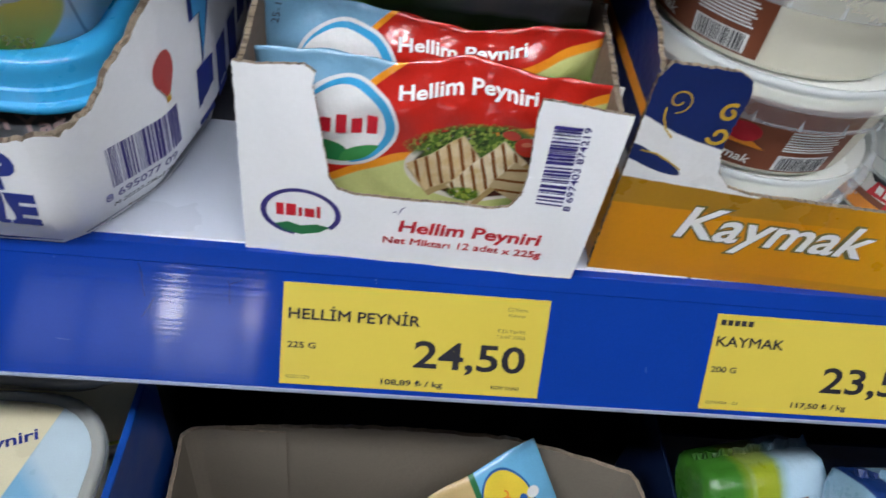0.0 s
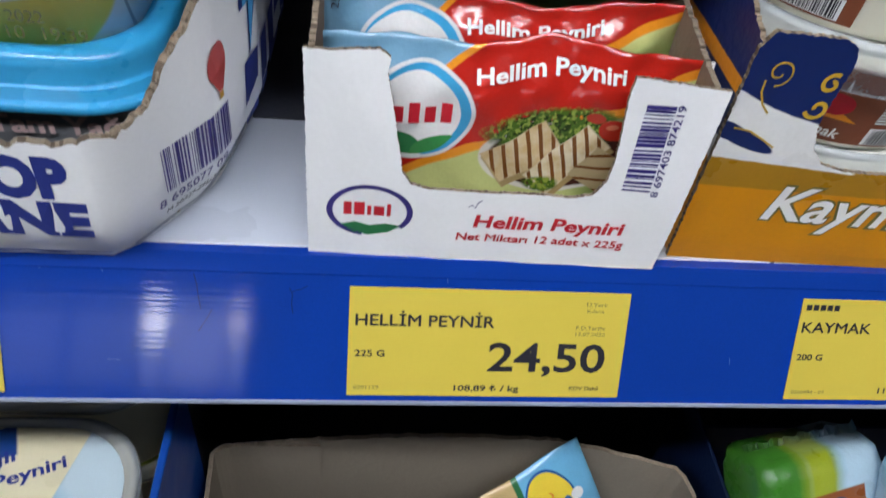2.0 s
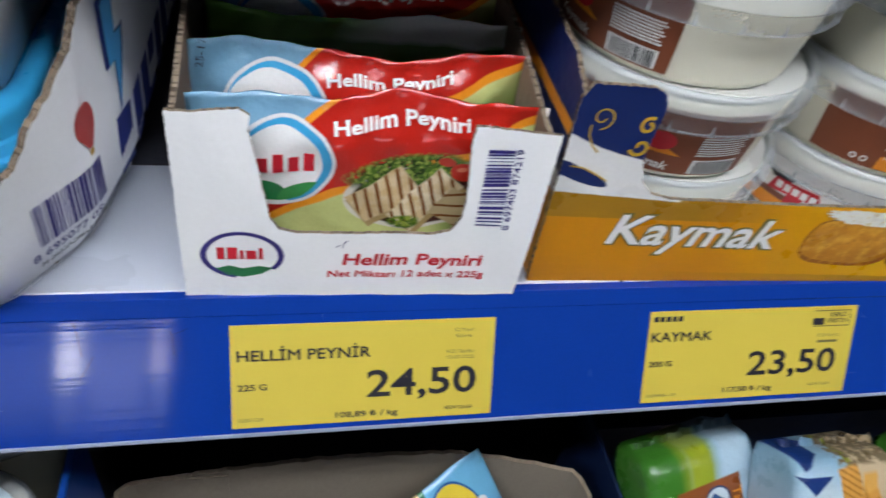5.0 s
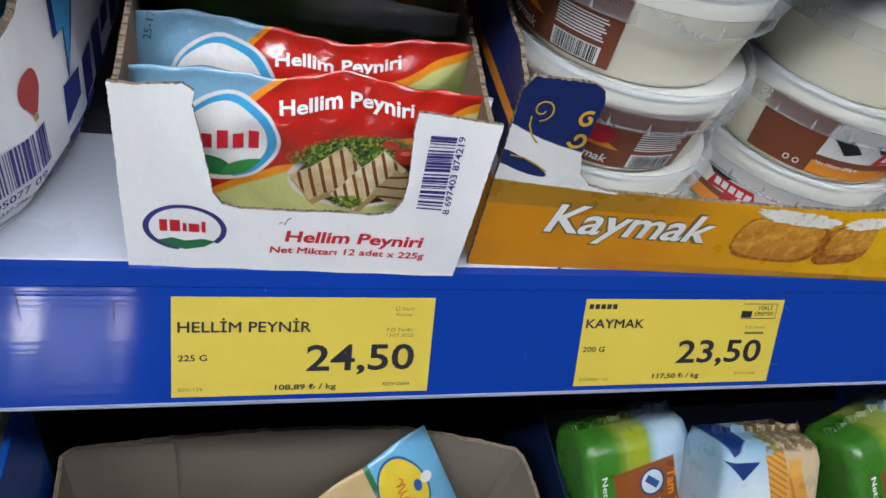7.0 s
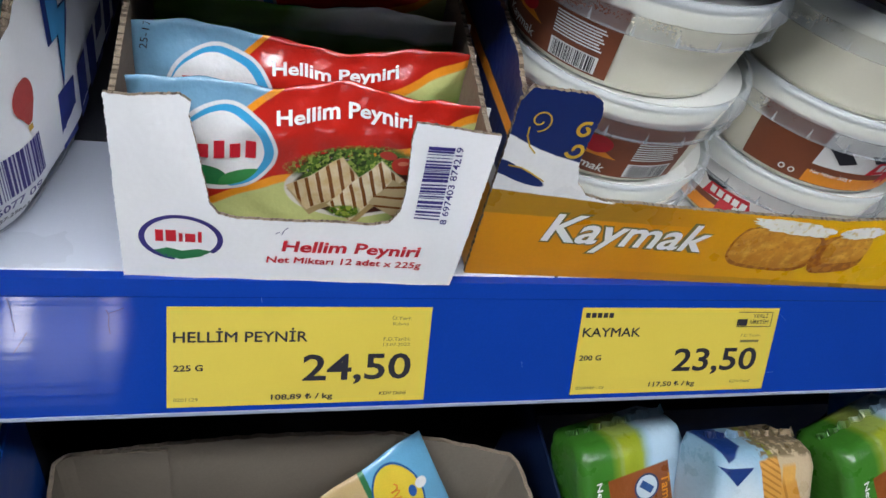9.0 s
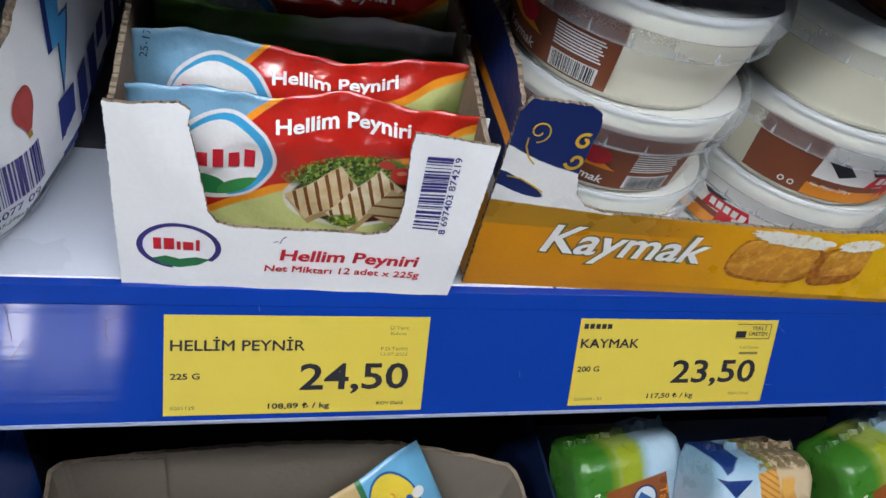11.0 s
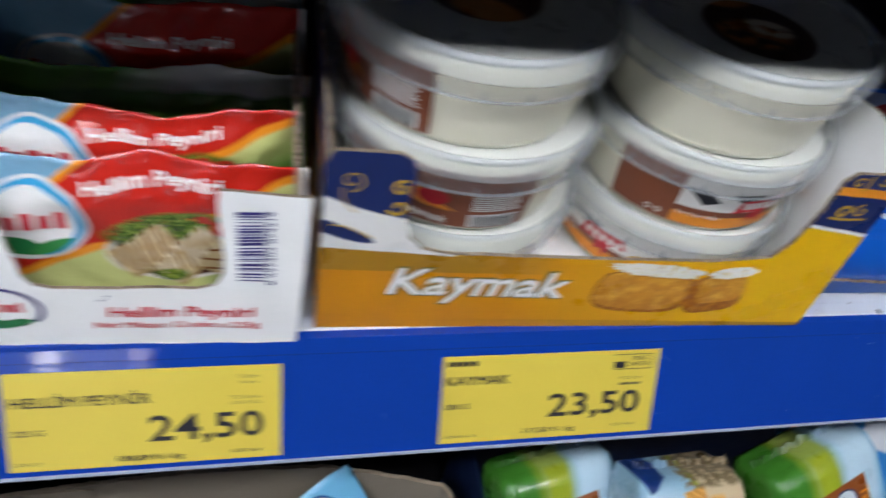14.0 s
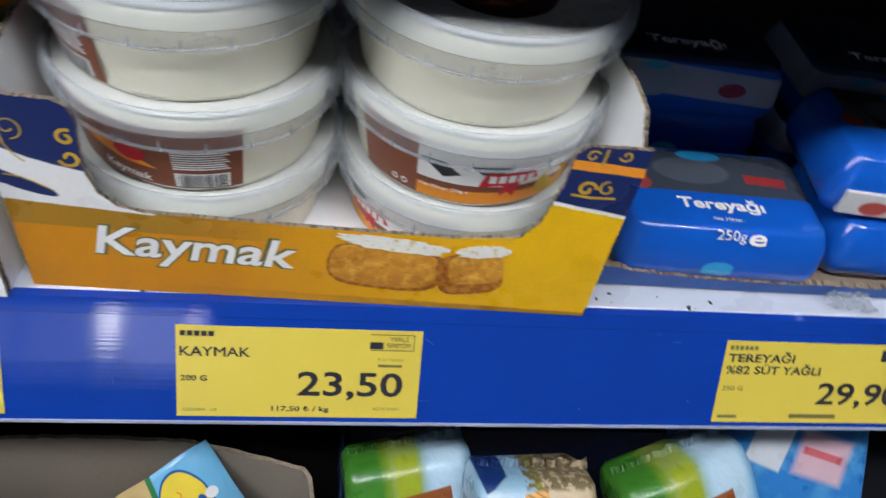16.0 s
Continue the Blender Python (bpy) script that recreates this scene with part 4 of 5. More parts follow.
def cream_tub(x, y, z, kind, turn, label, seal=(0, 0)):
    m = Matrix.Translation((x, y, z)) @ Matrix.Rotation(radians(turn), 4, "Z")
    t = thing("cream_tub", m=m, label=label, category="tub", group="cream tubs in the orange carton")
    on = round_on(0, 0, 0)
    part("body", revolve_bm([(0.0, 0.0), (R_FOOT - 0.004, 0.0), (R_FOOT - 0.001, 0.001), (R_FOOT, 0.004), (R_TOP, 0.0435), (R_TOP - 0.001, 0.0440), (0.0, 0.0440)]), cream_fill, t, "white tub full of cream", smooth=True)
    lid = revolve_bm([(R_TOP + 0.0012, LID_Z - 0.0055), (R_LID - 0.0016, LID_Z - 0.006), (R_LID - 0.0010, LID_Z - 0.0055), (R_LID - 0.0004, LID_Z + 0.0035), (R_LID + 0.0010, LID_Z + 0.0038), (R_LID + 0.0012, LID_Z + 0.0048), (R_LID - 0.0002, LID_Z + 0.0115), (R_LID - 0.0015, LID_Z + 0.0138),
                      (R_LID - 0.0030, LID_Z + 0.0140), (R_LID - 0.0040, LID_Z + 0.0128), (R_LID - 0.0045, LID_Z + 0.0095)], 72)
    part("lid_floor", revolve_bm([(R_LID - 0.0046, LID_Z + 0.0095), (R_LID - 0.0100, LID_Z + 0.0090), (0.0, LID_Z + 0.0090)], 72), lid_floor, t, "sunken lid centre", smooth=True)
    part("lid", lid, frosted, t, "frosted plastic snap lid", smooth=True)
    ribs = bmesh.new()
    for k in range(22):
        a = 2 * math.pi * k / 22
        mm = Matrix.Rotation(a, 4, "Z") @ Matrix.Translation((R_LID - 0.0006, 0, LID_Z - 0.0012))
        bmesh.ops.create_cone(ribs, cap_ends=True, segments=4, radius1=0.0009, radius2=0.0002, depth=0.0050, matrix=mm @ Matrix.Translation((0, 0, -0.0012)) @ Matrix.Diagonal((0.45, 1, 1, 1)))
    part("lid_ribs", ribs, frosted, t, "small ribs on the lid's skirt")
    part("lid_sticker", disc_bm(*seal, 0.027, 0.027, on=lambda u, v, w: Vector((u, v, LID_Z + 0.0092 + w))), lid_label, t, "dark round printed label")
    if kind == "barcode":
        lab = part("label", patch_bm([(-0.080, 0.004, 0.0240, 0.0390)], on, 0.0002, 24), brown_label, t, "brown wrap-round label", smooth=True)
        part("label_window", patch_bm([(-0.0070, 0.0050, 0.0180, 0.0135)], on, 0.0005, 6), ink_white, lab, "", PLACE[t])
        tagged(part("barcode", patch_bm(bars(-0.0055, 0.0055, 0.0165, 0.0130, 4), on, 0.0008), ink, lab, "", PLACE[t]), kind="stuff")
        part("small_print", patch_bm([(-0.0070, 0.0160 + k * 0.0014, 0.0180 - (k % 3) * 0.001, 0.01675 + k * 0.0014) for k in range(8)], on, 0.0005, 6), ink_white, lab, "", PLACE[t])
        part("lettering", words_bm("Kaymak", 0.0048, -0.0420, 0.0085, 0.0240, 0.02, 0.1, on=on, lift=0.0006, turn=-6), ink_white, lab, "", PLACE[t])
        part("emblem", disc_bm(-0.026, 0.022, 0.0075, 0.0050, on=on, lift=0.0006), ink_red, lab, "", PLACE[t])
        part("orange_sweep", shape_bm([(-0.050, 0.0265), (-0.036, 0.0265), (-0.018, 0.0165), (-0.014, 0.0145), (-0.030, 0.0155), (-0.050, 0.0205)], on, 0.0004), ink_orange, lab, "", PLACE[t])
    else:
        lab = part("label", patch_bm([(-0.0680, 0.004, 0.0640, 0.0390)], on, 0.0002, 28), brown_label, t, "brown and orange wrap-round label", smooth=True)
        part("label_field", patch_bm([(-0.0330, 0.0165, 0.0640, 0.0385)], on, 0.0004, 16), ink_white, lab, "", PLACE[t])
        part("label_field", patch_bm([(-0.0330, 0.0045, 0.0640, 0.0125)], on, 0.0004, 16), ink_orange, lab, "", PLACE[t])
        part("cow_patch", shape_bm([(-0.032, 0.0295), (-0.020, 0.0295), (-0.012, 0.0230), (-0.020, 0.0200), (-0.026, 0.0250)], on, 0.0006), ink, lab, "", PLACE[t])
        part("cow_patch", shape_bm([(-0.008, 0.0295), (0.012, 0.0295), (0.008, 0.0255), (-0.002, 0.0245)], on, 0.0006), ink, lab, "", PLACE[t])
        part("emblem", shape_bm([(-0.003, 0.0165), (0.000, 0.0255), (0.024, 0.0270), (0.027, 0.0205), (0.018, 0.0190), (0.016, 0.0095), (0.0125, 0.0135), (0.0085, 0.0105), (0.009, 0.0180)], on, 0.0009), ink_red, lab, "red ribbon emblem", PLACE[t])
        part("emblem_bar", patch_bm([(0.0015 + k * 0.0048, 0.0198, 0.0050 + k * 0.0048, 0.0245) for k in range(5)], on, 0.0012), ink_white, lab, "plain white bars", PLACE[t])
        part("cream_spot", disc_bm(0.040, 0.014, 0.012, 0.0085, on=on, lift=0.0007), ink_gold, lab, "", PLACE[t])
        part("lettering", words_bm("Net Miktar: 200g e", 0.0022, -0.0310, 0.0112, 0.0240, 0.01, on=on, lift=0.0006), ink_white, lab, "", PLACE[t])
        part("recycling_mark", disc_bm(-0.0455, 0.0085, 0.0018, 0.0018, on=on, lift=0.0006, hole=0.6), ink_white, lab, "", PLACE[t])
        part("recycling_mark", disc_bm(-0.0400, 0.0085, 0.0018, 0.0018, on=on, lift=0.0006, hole=0.6), ink_white, lab, "", PLACE[t])
    return t


Z0 = Z_DECK + 0.0046
TL, TR = (0.2070, 0.0860), (0.3345, 0.0860)
cream_tub(*TL, Z0, "barcode", -75, "frosted cream tub with brown label, bottom of its stack")
cream_tub(TL[0] - 0.001, TL[1] - 0.001, Z0 + TUB_H - 0.0003, "barcode", 2, "frosted cream tub with brown barcode label, middle of its stack")
cream_tub(TL[0] - 0.003, TL[1] + 0.002, Z0 + 2 * (TUB_H - 0.0003), "barcode", -50, "frosted cream tub with brown label, top of its stack")
cream_tub(*TR, Z0, "emblem", -65, "frosted cream tub with red emblem label, bottom of its stack")
cream_tub(TR[0] + 0.000, TR[1] - 0.001, Z0 + TUB_H - 0.0003, "emblem", 2, "frosted cream tub with red emblem label, middle of its stack")
cream_tub(TR[0] - 0.001, TR[1], Z0 + 2 * (TUB_H - 0.0003), "emblem", 160, "frosted cream tub with dark round lid sticker, top of its stack", (-0.0048, 0.0132))

# ---- the white carton with the blue-lidded tubs ----
class Path:
    """A polyline on the deck, with the wall's outward swell."""

    def __init__(self, pts, swell):
        self.pts, self.swell, self.at = [Vector(p) for p in pts], swell, [0.0]
        for a, b in zip(self.pts, self.pts[1:]):
            self.at.append(self.at[-1] + (b - a).length)

    def on(self, s, v, w=0.0):
        k = max(i for i in range(len(self.at) - 1) if self.at[i] <= max(s, 0.0))
        a, b = self.pts[k], self.pts[k + 1]

        def way(i):
            d = (self.pts[i + 1] - self.pts[i]).normalized()
            return Vector((d.y, -d.x))
        f = (s - self.at[k]) / (self.at[k + 1] - self.at[k])
        n0 = (way(max(k - 1, 0)) + way(k)).normalized()
        n1 = (way(k) + way(min(k + 1, len(self.pts) - 2))).normalized()
        n = n0.lerp(n1, f).normalized()
        p = a.lerp(b, f) + n * (self.swell * math.sin(min(max(v, 0) / 0.024, 1.0) * math.pi / 2) + w)
        return Vector((p.x, p.y, Z_DECK + 0.002 + v))


path0 = Path([(-0.40, 0.006), (-0.089, 0.006), (-0.085, 0.0085), (-0.0640, 0.041), (-0.0615, 0.047), (-0.0530, 0.090), (-0.047, 0.31)], 0.0105)
S_CORNER = path0.at[2] + 0.009
tb = thing("display_carton", (-0.2, 0.15, Z_DECK + 0.0012), "white cardboard tray with torn edge holding blue-lidded tubs", "carton", "cartons on the shelf")
rng = random.Random(3)
wall = bmesh.new()
cols = []
N = 460
for i in range(N + 1):
    s = path0.at[-1] * i / N
    d = s - S_CORNER - 0.007
    top = 0.0590 if d < -0.004 else 0.0590 + 0.0760 * min(1.0, (d + 0.004) / 0.085) ** 0.9
    top += rng.uniform(-0.0007, 0.0006) + (0.0012 * math.sin(60 * s)) + 0.0008 * math.sin(410 * s) + 0.0005 * math.sin(930 * s)
    rows = [wall.verts.new(path0.on(s, top * j / 6, 0.0)) for j in range(7)]
    back = [wall.verts.new(path0.on(s, top * j / 6, -0.0034)) for j in (6, 3, 0)]
    cols.append(rows + back)
for a, b in zip(cols, cols[1:]):
    for j in range(9):
        f = wall.faces.new((a[j], b[j], b[j + 1], a[j + 1]))
        f.material_index = 0 if j < 6 else ((3 if rng.random() < 0.3 else 1) if j == 6 else 2)
        f.smooth = j < 6
bmesh.ops.split_edges(wall, edges=[e for e in wall.edges if len({min(f.material_index, 1) for f in e.link_faces}) > 1])
part("wall", wall, [board_white, kraft_edge, kraft, kraft_hole], tb, "white board bent round the corner", Matrix())
part("bottom", box_bm((0.33, 0.27, 0.0025), (-0.235, 0.165, Z_DECK + 0.0030)), kraft, tb, "", Matrix())
fray = bmesh.new()
for k in range(130):
    s = S_CORNER + rng.uniform(-0.012, 0.07)
    d = s - S_CORNER - 0.007
    v = 0.0590 + 0.0760 * max(0.0, min(1.0, (d + 0.004) / 0.085)) ** 0.9
    q = path0.on(s, v, -0.0015)
    r = rng.uniform(0.0004, 0.0014)
    bmesh.ops.create_icosphere(fray, subdivisions=1, radius=1.0, matrix=Matrix.Translation(q) @ Matrix.Rotation(rng.uniform(0, 3), 4, "X") @ Matrix.Diagonal((r, r * 1.2, r * 1.5, 1)))
tagged(part("frayed_paper", fray, kraft_edge, tb, "frayed brown paper", Matrix()), kind="stuff")
foot = bmesh.new()
prev = None
for i in range(41):
    s = 0.02 + (S_CORNER + 0.075) * i / 40
    pair = [foot.verts.new(path0.on(s, v, 0.0012 + rng.uniform(0, 0.0012))) for v in (0.0004, 0.0035)]
    if prev:
        foot.faces.new((prev[0], pair[0], pair[1], prev[1]))
    prev = pair
part("worn_foot", foot, board_white, tb, "worn white bottom fold", Matrix())
part("lettering", words_bm("OP", 0.0165, S_CORNER - 0.0465, 0.0370, 0.0255, 0.06, on=path0.on, turn=-1), ink_blue, tb, "bold blue lettering", Matrix())
part("lettering", words_bm("ANE", 0.0155, S_CORNER - 0.0620, 0.0195, 0.0440, 0.06, on=path0.on, turn=-2), ink_blue, tb, "bold blue lettering", Matrix())
tagged(part("barcode", patch_bm(bars(S_CORNER + 0.0060, 0.0240, S_CORNER + 0.0420, 0.0430, 8), path0.on, 0.0006), ink_navy, tb, "navy barcode", Matrix()), kind="stuff")
part("lettering", words_bm("8 695077 09", 0.0040, S_CORNER + 0.0020, 0.0180, 0.0350, 0.012, on=path0.on, lift=0.0006), ink_navy, tb, "", Matrix())
part("lettering", words_bm("M 20337-296x310x135", 0.0032, S_CORNER + 0.0060, 0.0120, 0.0370, 0.004, on=path0.on, lift=0.0006), ink, tb, "", Matrix())
part("balloon_print", disc_bm(S_CORNER + 0.0372, 0.0615, 0.0062, 0.0086, on=path0.on, lift=0.0006), material("balloon_red", (0.46, 0.055, 0.05), 0.45, vary=0.2, bump=0), tb, "red printed balloon", Matrix())
part("balloon_print", shape_bm([(S_CORNER + 0.0316, 0.0582), (S_CORNER + 0.0428, 0.0582), (S_CORNER + 0.0388, 0.0502), (S_CORNER + 0.0356, 0.0502)], path0.on, 0.0007), bpy.data.materials["balloon_red"], tb, "", Matrix())
part("basket_print", patch_bm([(S_CORNER + 0.0357, 0.0468, S_CORNER + 0.0387, 0.0496)], path0.on, 0.0006), ink_gold, tb, "", Matrix())
BOLT = [(0.064, 0.096), (0.075, 0.100), (0.073, 0.080), (0.080, 0.080), (0.069, 0.048), (0.070, 0.070), (0.064, 0.070)]
part("bolt_outline", shape_bm([(S_CORNER + 0.0705 + (u - 0.0705) * 1.45, 0.076 + (v - 0.076) * 1.12) for u, v in BOLT], path0.on, 0.0004), ink_blue, tb, "navy outline", Matrix())
part("bolt_print", shape_bm([(S_CORNER + u, v) for u, v in BOLT], path0.on, 0.0008), ink_sky, tb, "blue printed flash", Matrix())
part("side_print", patch_bm([(S_CORNER + 0.062 + k * 0.022, 0.016 + 0.002 * (k % 3), S_CORNER + 0.078 + k * 0.022, 0.046) for k in range(8)], path0.on, 0.0006), ink_blue, tb, "plain blue bars", Matrix())

sky_lid = material("sky_lid", (0.035, 0.34, 0.66), 0.28, vary=0.06, coat=0.3, bump=0.05)
tub_print = [((0.72, 0.58, 0.08), ("ell", 0.030, 0.024, 0.0425, 0.032, 0, 0.03)), ((0.72, 0.75, 0.80), ("half", -0.30, 1.0, 0.0245, 0.0008)), ((0.56, 0.43, 0.04), ("ell", 0.030, 0.000, 0.036, 0.008, 0, 0.6)),
             ((0.09, 0.24, 0.03), ("ell", 0.046, 0.0455, 0.013, 0.0065, 0, 0.4), ("noise", 260.0, 0.42, 0.1)), ((0.30, 0.46, 0.08), ("ell", 0.046, 0.0455, 0.012, 0.0060, 0, 0.4), ("noise", 330.0, 0.54, 0.08)),
             ((0.70, 0.70, 0.68), ("ell", 0.0370, 0.0320, 0.0090, 0.0080, 0, 0.04)), ((0.52, 0.53, 0.52), ("ell", 0.0575, 0.0310, 0.0100, 0.0088, 0, 0.04)), ((0.78, 0.78, 0.76), ("ell", 0.0571, 0.0316, 0.0092, 0.0080, 0, 0.14)),
             ((0.10, 0.22, 0.03), ("ell", 0.040, 0.0230, 0.008, 0.003, 10, 0.4), ("noise", 330.0, 0.45, 0.08)),
             ((0.50, 0.51, 0.50), ("ell", 0.0470, 0.0190, 0.0112, 0.0068, -6, 0.04)), ((0.77, 0.77, 0.75), ("ell", 0.0466, 0.0196, 0.0104, 0.0060, -6, 0.14)),
             ((0.72, 0.58, 0.08), ("half", 0.22, -1, -0.0090, 0.001), ("ell", 0.030, 0.024, 0.0425, 0.032, 0, 0.03)),
             ((0.30, 0.34, 0.42), ("rect", 0.0735, 0.040, 0.0003, 0.040, 0, 0.3))]
tub_body = material("tub_body", (0.72, 0.75, 0.80), 0.45, layers=tub_print, vary=0.06, bump=0.04)
dark_label = material("dark_label", (0.16, 0.17, 0.19), 0.4, vary=0.2, bump=0.05)


def ring(hx, hy, r, z):
    return [(x, y, z) for x, y in rounded(hx, hy, r)]


def square_tub(x, y, z, body_mat, label, words=None, lid=True):
    t = thing("cheese_tub", (x, y, z), label, "tub", "blue-lidded tubs in the white carton")
    part("body", loft_bm([ring(0.072, 0.070, 0.024, 0.0), ring(0.075, 0.073, 0.026, 0.002), ring(0.0830, 0.0808, 0.029, 0.046), ring(0.0835, 0.0813, 0.029, 0.060), ring(0.080, 0.078, 0.028, 0.070)]), body_mat, t, smooth=True)
    if lid:
        steps = ((0.0862, 0.0500), (0.0880, 0.0503), (0.0886, 0.0512), (0.0886, 0.0540), (0.0880, 0.0548), (0.0868, 0.0550), (0.0864, 0.0556), (0.0863, 0.0606), (0.0860, 0.0612), (0.0852, 0.0615), (0.0850, 0.0620),
                 (0.0850, 0.0690), (0.0848, 0.0720), (0.0838, 0.0742), (0.0820, 0.0754), (0.0800, 0.0757), (0.0780, 0.0752), (0.0766, 0.0738), (0.0760, 0.0715))
        part("lid", loft_bm([ring(hx, hx - 0.0025, 0.030, 0.0757 - (0.0757 - z) * 0.80) for hx, z in steps]), sky_lid, t, "sky-blue ridged plastic lid", smooth=True)
    if words:
        part("lettering", words_bm(words, 0.0075, 0.026, 0.0445, 0.050, 0.03, on=lambda u, v, w: Vector((u, -0.0806 - w, v)), lift=0.0008), material("pale_pink", (0.48, 0.35, 0.35), 0.5, bump=0), t, "pale lettering")
    return t


square_tub(-0.1500, 0.0980, Z_DECK + 0.0046, dark_label, "blue-lidded cheese tub with dark label reading Tam Yağlı", "Tam Yağlı")
up = square_tub(-0.1500, 0.0980, Z_DECK + 0.0046 + 0.0715, tub_body, "white cheese tub printed with a yellow bowl, stacked on another", None)
part("date_code", words_bm("10  19:39", 0.0046, 0.0420, 0.0085, 0.0240, 0.0, on=lambda u, v, w: Vector((u, -0.0795 - 0.0 * v - w, v)), lift=0.0008), ink_grey, up, "", PLACE[up])
part("date_code", words_bm("2022", 0.0042, 0.0430, 0.0142, 0.0110, 0.0, on=lambda u, v, w: Vector((u, -0.0795 - w, v)), lift=0.0008), ink_grey, up, "", PLACE[up])

# ---- butter ----
BLUE = (0.006, 0.095, 0.50)
butter_top = [((0.045, 0.055, 0.075), ("rect", 0.004, 0.012, 0.050, 0.018, 0, 0.03)), ((0.075, 0.09, 0.115), ("ell", -0.012, 0.012, 0.022, 0.011, 0, 0.1)),
              ((0.02, 0.30, 0.60), ("ell", -0.004, 0.0260, 0.013, 0.0045, 0, 0.1)), ((0.32, 0.03, 0.03), ("rect", 0.030, 0.0075, 0.012, 0.0038, -3, 0.08)),
              ((0.30, 0.05, 0.05), ("ell", -0.044, -0.0005, 0.0065, 0.0055, 0, 0.08)), ((0.03, 0.33, 0.62), ("ell", -0.002, -0.0392, 0.009, 0.0006, 0, 0.1))]
butter_film = material("butter_film", BLUE, 0.2, layers=butter_top, axes="XY", vary=0.15, coat=0.5, bump=0.25, bump_scale=50)
# rear packs: shade is painted in, as a greyed white band and near-black top
butter_side_shaded = material("butter_side_shaded", BLUE, 0.2, layers=[((0.26, 0.31, 0.42), ("rect", 0.0, 0.0240, 0.060, 0.0085, -3, 0.08)), ((0.22, 0.30, 0.42), ("ell", -0.024, 0.0245, 0.014, 0.0105, 0, 0.06)),
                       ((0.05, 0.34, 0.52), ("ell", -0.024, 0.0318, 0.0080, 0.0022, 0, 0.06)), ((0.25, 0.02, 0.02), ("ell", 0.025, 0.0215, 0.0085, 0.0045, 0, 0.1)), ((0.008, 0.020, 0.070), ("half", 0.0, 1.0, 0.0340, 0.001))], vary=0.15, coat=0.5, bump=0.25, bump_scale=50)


def butter_pack(x, y, z, turn, label, side=False, plain=False, seal=-0.022):
    t = thing("butter_pack", m=Matrix.Translation((x, y, z)) @ Matrix.Rotation(radians(turn), 4, "Z"), label=label, category="butter", group="butter packs in the tray")
    a = [ring(hx, hy, r, z) for hx, hy, r, z in ((0.050, 0.031, 0.008, 0.0), (0.0560, 0.0370, 0.010, 0.003), (0.0582, 0.0390, 0.010, 0.010), (0.0582, 0.0390, 0.010, 0.015), (0.0572, 0.0375, 0.010, 0.026), (0.0562, 0.0362, 0.009, 0.0285),
                                                (0.0538, 0.0335, 0.009, 0.0345), (0.0525, 0.0320, 0.008, 0.0362), (0.0495, 0.0285, 0.008, 0.0370), (0.030, 0.014, 0.006, 0.0374))]
    bm = loft_bm(a)
    part("wrapped_block", bm, butter_side_shaded if side else butter_film, t, "blue film wrapper", smooth=True)
    if not plain:
        def on(u, v, w):
            if v > -0.0285:
                return Vector((u, v, 0.0372 + w))
            k = -v - 0.0285
            y = np.interp(k, (0, 0.0056, 0.0150, 0.0271), (0.0285, 0.0335, 0.0375, 0.0390))
            z = np.interp(k, (0, 0.0056, 0.0150, 0.0271), (0.0370, 0.0345, 0.0260, 0.0140))
            return Vector((u, -float(y) - w, float(z) + w * 0.6))
        part("lettering", words_bm("Tereyağı", 0.0078, -0.0270, -0.0190, 0.0480, 0.03, on=on, lift=0.0008), ink_white, t, "white lettering")
        if not side:
            part("lettering", words_bm("Net Miktar:", 0.0026, -0.0105, -0.0278, 0.0165, 0.005, on=on, lift=0.0008), ink_white, t)
            part("lettering", words_bm("250g", 0.0056, -0.0100, -0.0372, 0.0160, 0.0, on=on, lift=0.0022), ink_white, t)
            part("lettering", words_bm("e", 0.0092, 0.0075, -0.0392, 0.0100, 0.02, on=on, lift=0.0019), ink_white, t)
    if plain and seal is not None:
        part("end_seal", box_bm((0.050, 0.003, 0.015), (seal, -0.0385, 0.012), 0.001), material("seal_white", (0.55, 0.55, 0.55), 0.4, layers=[((0.4, 0.06, 0.05), ("ell", -0.032, 0.010, 0.008, 0.0045, 0, 0.2))], vary=0.2), t, "white folded end with red mark")
    return t


bt = thing("butter_tray", (0.56, 0.13, Z_DECK + 0.0012), "low blue cardboard tray with torn brown edge", "tray")
part("bottom", box_bm((0.33, 0.25, 0.003), (0.571, 0.155, Z_DECK + 0.0033)), kraft, bt, "", Matrix())
lowcut = [(0, 0), (0.33, 0), (0.33, 0.011), (0.20, 0.012), (0.16, 0.0085), (0.135, 0.0095), (0.105, 0.0085), (0.06, 0.0095), (0.025, 0.0125), (0.004, 0.0165), (0, 0.016)]
blue_board = material("blue_board", (0.018, 0.085, 0.32), 0.4, vary=0.25, coarse=50)
part("front_panel", outline_bm(torn(lowcut, 0.0011, 0.0008), 0.0036, flutes=True), [blue_board, kraft_edge, kraft, kraft_hole], bt, "blue board with torn edge", frame_m(0.4060, 0.0300, Z_DECK + 0.0015, -1.0, -8))
part("side_panel", outline_bm(torn([(0, 0), (0.25, 0), (0.25, 0.012), (0, 0.015)]), 0.003), [kraft, kraft_edge, blue_board], bt, "", Matrix(((0.0, -1, 0, 0.4095), (1, 0, 0, 0.0330), (0, 0, 1, Z_DECK + 0.0015), (0, 0, 0, 1))))
ZB = Z_DECK + 0.0055
butter_pack(0.4750, 0.0670, ZB - 0.0005, -2, "blue-wrapped butter block lettered Tereyağı, lying in front")
butter_pack(0.4740, 0.1680, ZB, -3, "blue-wrapped butter block behind the front one", plain=True, seal=None)
